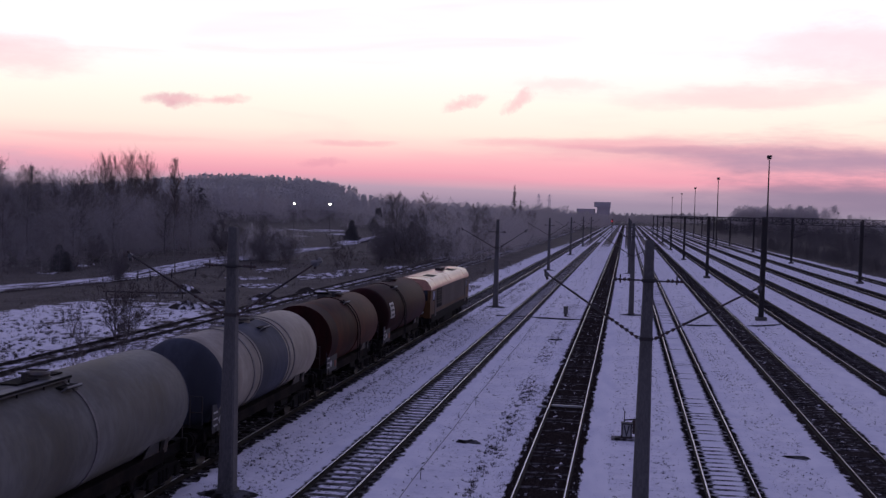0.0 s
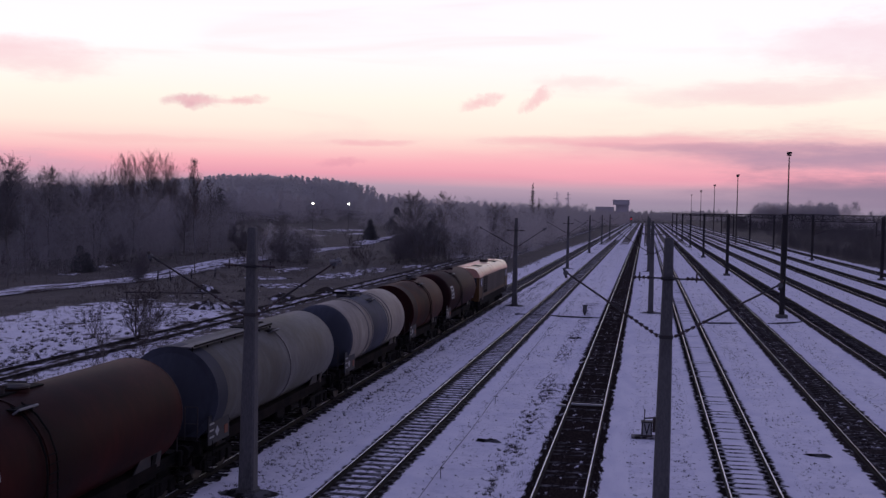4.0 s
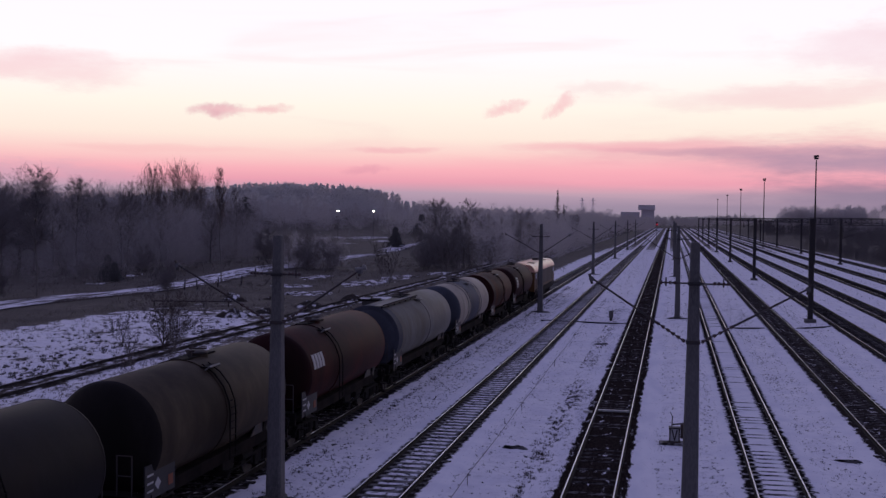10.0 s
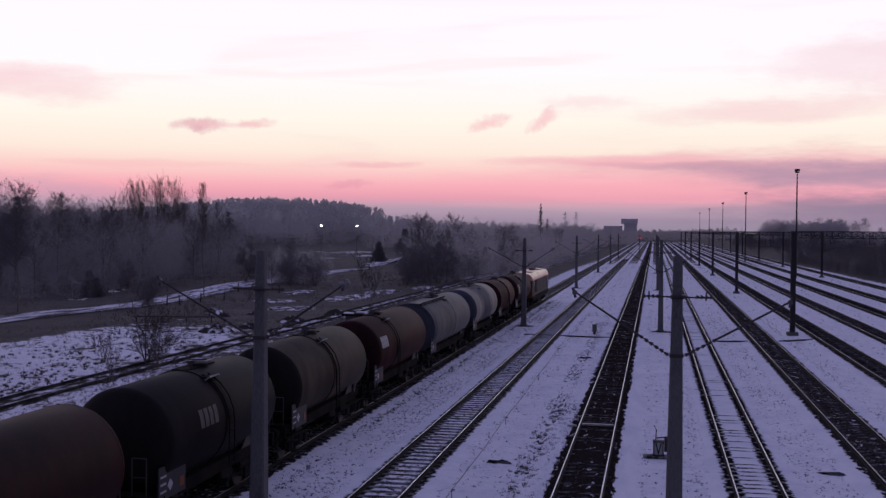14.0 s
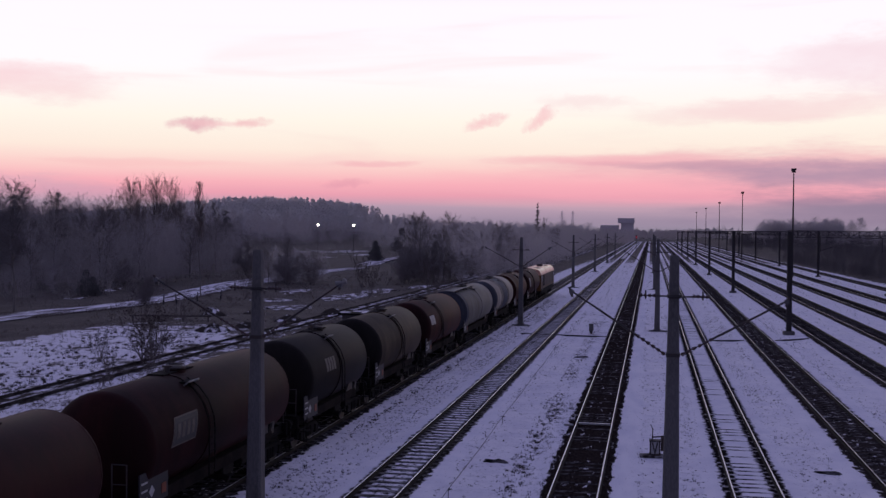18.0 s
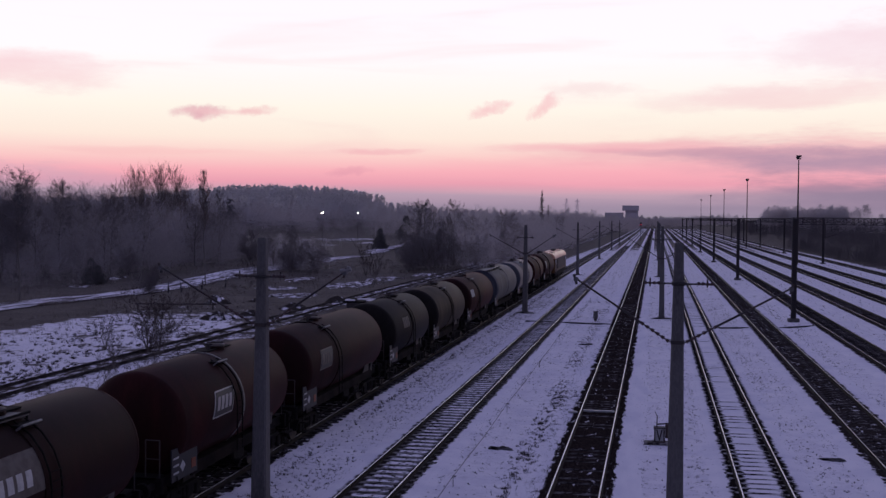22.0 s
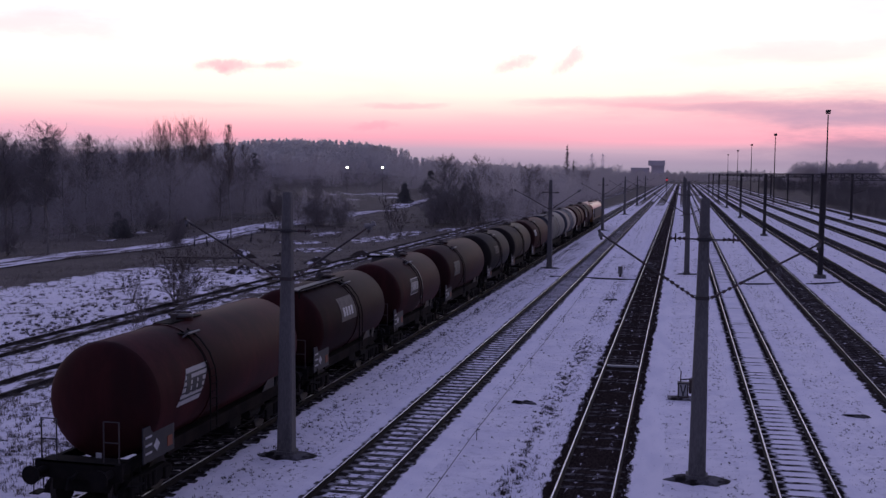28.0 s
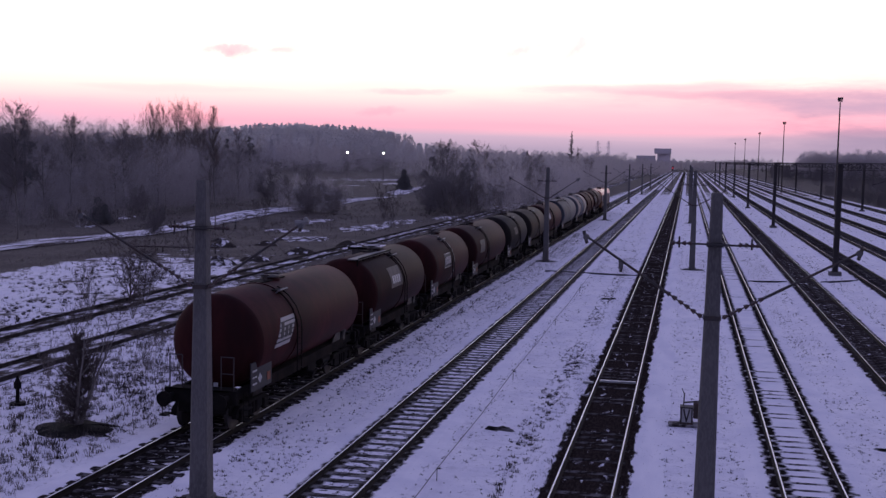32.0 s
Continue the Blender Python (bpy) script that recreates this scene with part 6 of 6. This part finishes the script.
    part("head", Shape().box(0, 0, 0.66, 0.24, 0.16, 0.2, 0, 0.04).rod((0, 0, 0.76), (0, 0, 0.98), 0.1, 0.02, n=8), M["under"], s)
    hut = thing("lineside_hut", "low dark lineside hut with snow on its flat roof", "hut", pose(-21.6, 78.5, 0))
    part("wall", Shape().box(0, 0, 0.98, 2.3, 2.0, 1.96, 0, 0.03), M["concrete"], hut)
    part("roof_slab", Shape().box(0, 0, 2.02, 2.8, 2.5, 0.12, 0, 0.04), M["under"], hut)
    for x, y, lx in ((-0.95, -0.7, 0.75), (0.75, -0.6, 0.9), (0.1, 0.6, 1.6)):
        part("snow_patch", Shape().box(x, y, 2.1, lx, 0.8, 0.05, 0.1, 0.2), M["snow"], hut, "thin snow on the roof")
    part("doorway", Shape().box(0.3, -1.01, 0.95, 0.75, 0.04, 1.7), M["under"], hut)
    pp = thing("pipe_rail", "long dark pipe on low posts in the snow", "pipe", pose(-41.8, 88.6, 0, 0, 0, 14))
    part("pipe", Shape().rod((-3.6, 0, 0.5), (3.6, 0, 0.5), 0.05, n=8), M["steel_dark"], pp)
    for x in (-3.3, -1.1, 1.1, 3.3):
        part("post", Shape().box(x, 0, 0.24, 0.1, 0.1, 0.5), M["steel_dark"], pp)
    fp = thing("fence_post", "short leaning wooden fence post by the road", "fence post", pose(-51.5, 107.4, 0, 3, 4, 0), "old fence posts")
    part("shaft", Shape().rod((0, 0, -0.1), (0, 0, 1.15), 0.08, 0.07, n=7), M["sleeper"], fp)
    for x, y, l in ((-50.6, 108.7, -6), (-49.9, 112.5, 2), (-49.0, 117.0, 5)):
        copy_thing(fp, pose(x, y, 0, 2, l, 30))
    # snow left lying in hollows of the fields
    rnd = random.Random(21)
    for x, y, wx, wy in ((-57.2, 136.5, 3.2, 9.0), (-110.0, 190.0, 3.0, 9.0), (-67.3, 116.8, 1.6, 1.6), (-69.6, 130.0, 1.2, 2.4), (-36.6, 126.5, 3.4, 7.5), (-35.8, 140.0, 2.4, 7.0), (-37.5, 107.6, 3.0, 4.0), (-43.0, 118.0, 3.5, 2.6),
                         (-33.0, 152.0, 2.0, 5.0), (-31.5, 190.0, 2.5, 9.0), (-46.0, 135.0, 1.8, 6.0), (-106.0, 362.0, 9.0, 26.0)):
        ring = [(wx * rnd.uniform(0.55, 1.15) * math.cos(i * math.pi / 14), wy * rnd.uniform(0.55, 1.15) * math.sin(i * math.pi / 14)) for i in range(28)]
        z = [ground_height(x + u, y + v) for u, v in ring]
        sp = Shape().add([(u, v, k - 0.05) for (u, v), k in zip(ring, z)] + [(u * 0.8, v * 0.8, k + 0.09) for (u, v), k in zip(ring, z)] + [(0, 0, ground_height(x, y) + 0.16)],
                         [(i, (i + 1) % 28, 28 + (i + 1) % 28, 28 + i) for i in range(28)] + [(28 + i, 28 + (i + 1) % 28, 56) for i in range(28)])
        solid("snow_drift", sp, M["drift"], "flat drift of old snow in the dead grass", "snow drift", pose(x, y, 0), "drifts in the fields")
    # rubble heap beside the sidings
    for hx, hy, sz in ((-40.8, 96.0, 0.55), (-38.0, 99.0, 0.45), (-43.5, 101.0, 0.4), (-34.8, 81.5, 0.6), (-33.2, 85.0, 0.5), (-32.0, 92.0, 0.55), (-30.6, 101.0, 0.5)):
        h, n = Shape(), 22
        vs, fs = [], []
        for j in range(7):
            for i in range(n):
                a, r = 2 * math.pi * i / n, 2.8 * sz * (1 - j / 6.5)
                u, v = r * math.cos(a), r * math.sin(a) * 0.8
                lump = noise.noise((u * 0.9 + hx, v * 0.9 + hy, 0.5)) * 0.5 + noise.noise((u * 2.6, v * 2.6, hx)) * 0.25
                vs.append((u + lump * 0.3, v, (1.3 * sz * (j / 6) ** 0.8 + lump * 0.7 * sz * min(1, j / 2)) - 0.1))
        for j in range(6):
            fs += [(j * n + i, j * n + (i + 1) % n, (j + 1) * n + (i + 1) % n, (j + 1) * n + i) for i in range(n)]
        h.add(vs, fs + [tuple(range(6 * n, 7 * n))])
        solid("earth_mound", h, M["heap"], "low earth mound half covered with snow", "mound", pose(hx, hy, ground_height(hx, hy)), "earth mounds")


build_yard_things()


def tufts(name, label, zones, mat, seed, wide=0.008):
    """Dead grass and weeds: slivers in clumps. zones: x0, x1, y0, y1, clumps, height from, to, blades."""
    rg = np.random.default_rng(seed)
    out = []
    for x0, x1, y0, y1, n, h0, h1, blades in zones:
        cx, cy = rg.uniform(x0, x1, n), rg.uniform(y0, y1, n)
        keep = 0.5 * np.sin(cx * 0.9 + np.sin(cy * 0.35) * 2) + 0.4 * np.sin(cy * 0.55 + cx * 0.4) + rg.uniform(-1.5, 1.5, n) > 0.0
        for x, y in zip(cx[keep], cy[keep]):
            z = ground_height(x, y)
            k = int(blades * rg.uniform(0.5, 1.5)) + 1
            h = rg.uniform(h0, h1, k)
            a = rg.uniform(0, 6.283, k)
            b = np.stack([x + rg.normal(0, h1 * 0.28, k), y + rg.normal(0, h1 * 0.28, k), np.full(k, z - 0.02)], 1)
            tip = b + np.stack([np.cos(a) * h * 0.5, np.sin(a) * h * 0.5, h], 1)
            w = np.stack([-np.sin(a), np.cos(a), np.zeros(k)], 1) * (wide + h[:, None] * 0.02)
            out.append(np.stack([b - w, b + w, tip], 1).reshape(-1, 3))
    v = np.concatenate(out)
    me = bpy.data.meshes.new(name)
    me.from_pydata(v.tolist(), [], np.arange(len(v)).reshape(-1, 3).tolist())
    me.materials.append(mat)
    return tagged(new(name, me), label, "dead grass", kind="stuff")


def build_tufts():
    z = []
    for x in (-8.35, -2.27, 3.44, 8.4):
        for sg in (-1, 1):
            for reach, count in ((1.5, 900), (2.1, 1100), (2.9, 800)):
                z.append((*sorted((x + sg * 1.0, x + sg * reach)), 20, 110, count, 0.02, 0.08, 9))
    z.append((TRAIN_X + 1.3, TRAIN_X + 2.1, 20, 130, 1800, 0.03, 0.12, 10))
    z.append((TRAIN_X + 1.4, TRAIN_X + 3.4, 20, 130, 2600, 0.02, 0.09, 9))
    z += [(-12, 6.5, 20, 110, 2600, 0.01, 0.06, 7), (-3.9, -3.1, 20, 100, 2600, 0.03, 0.11, 13), (-4.9, -3.1, 20, 100, 2800, 0.02, 0.10, 11), (-4.6, -3.3, 26, 52, 500, 0.05, 0.16, 16), (-1.4, -0.7, 20, 100, 1500, 0.02, 0.09, 11), (-10.6, -9.6, 20, 80, 600, 0.02, 0.08, 10), (4.8, 7.0, 25, 100, 260, 0.02, 0.09, 7), (-12.6, -9.8, 22, 120, 700, 0.02, 0.10, 8), (9.8, 12.4, 40, 120, 300, 0.02, 0.09, 7), (10, 37, 70, 260, 3500, 0.05, 0.16, 9), (-12, 8, 90, 260, 3200, 0.05, 0.15, 9)]
    z.append((-22.6, -16.3, 24, 62, 2300, 0.03, 0.15, 10))
    z += [(-44, -31.3, 42, 95, 900, 0.05, 0.2, 9), (-42, -31.4, 44, 80, 420, 0.05, 0.2, 42), (-36, -31.3, 40, 60, 260, 0.05, 0.18, 36), (-21.5, -16.2, 31, 58, 700, 0.08, 0.3, 14)]
    tufts("yard_weeds", "dark dead weeds poking through the snow", z, M["weed"], 31, 0.011)
    west = [(-23.4, -15.8, 24, 120, 16000, 0.03, 0.19, 13), (-29, -26, 28, 120, 3800, 0.04, 0.18, 11), (-24.2, -23.2, 28, 80, 900, 0.04, 0.2, 10), (-44, -31.3, 40, 110, 1700, 0.06, 0.24, 9), (-50, -43, 50, 150, 1300, 0.1, 0.4, 7),
            (-56, -46, 90, 200, 1200, 0.15, 0.5, 6), (-44, -16, 110, 180, 1500, 0.2, 0.7, 6), (-75, -60, 90, 170, 900, 0.2, 0.6, 6)]
    for x, y in curve_points([(-57.5, 90), (-56, 110), (-58.6, 152), (-63, 215), (-69, 285)], 44):
        west += [(x - 3.2, x - 2.2, y - 2.5, y + 2.5, 34, 0.12, 0.4, 7), (x + 2.2, x + 3.2, y - 2.5, y + 2.5, 40, 0.12, 0.42, 7), (x - 0.2, x + 0.3, y - 2.5, y + 2.5, 9, 0.08, 0.2, 5)]
    tufts("dry_grass", "tall dead grass beside the sidings", west, M["dry_grass"], 32)


build_tufts()


# ---------------------------------------------------------------- what moves
def motions():
    times = [i * 2.0 for i in range(17)]
    times = sorted(set(times + [r[0] for r in RUN]))
    for w in TRAIN:
        p = w.matrix_basis.translation.copy()
        walk(w, [(t, pose(p.x, p.y + gone(t), p.z)) for t in times])
    turn_times = [i * 0.2 for i in range(161)]
    for y in (-0.9, 0.9):
        sets = [o for o in scene.objects if o.name.startswith("wheelset") and abs(o.matrix_basis.translation.y - y) < 0.01]
        walk(sets[0], [(t, pose(0, y, AXLE, -math.degrees(gone(t) / AXLE))) for t in turn_times])
        act, slot = sets[0].animation_data.action, sets[0].animation_data.action_slot
        for o in sets[1:]:
            o.rotation_mode = "QUATERNION"
            o.animation_data_create()
            o.animation_data.action = act
            o.animation_data.action_slot = slot


motions()
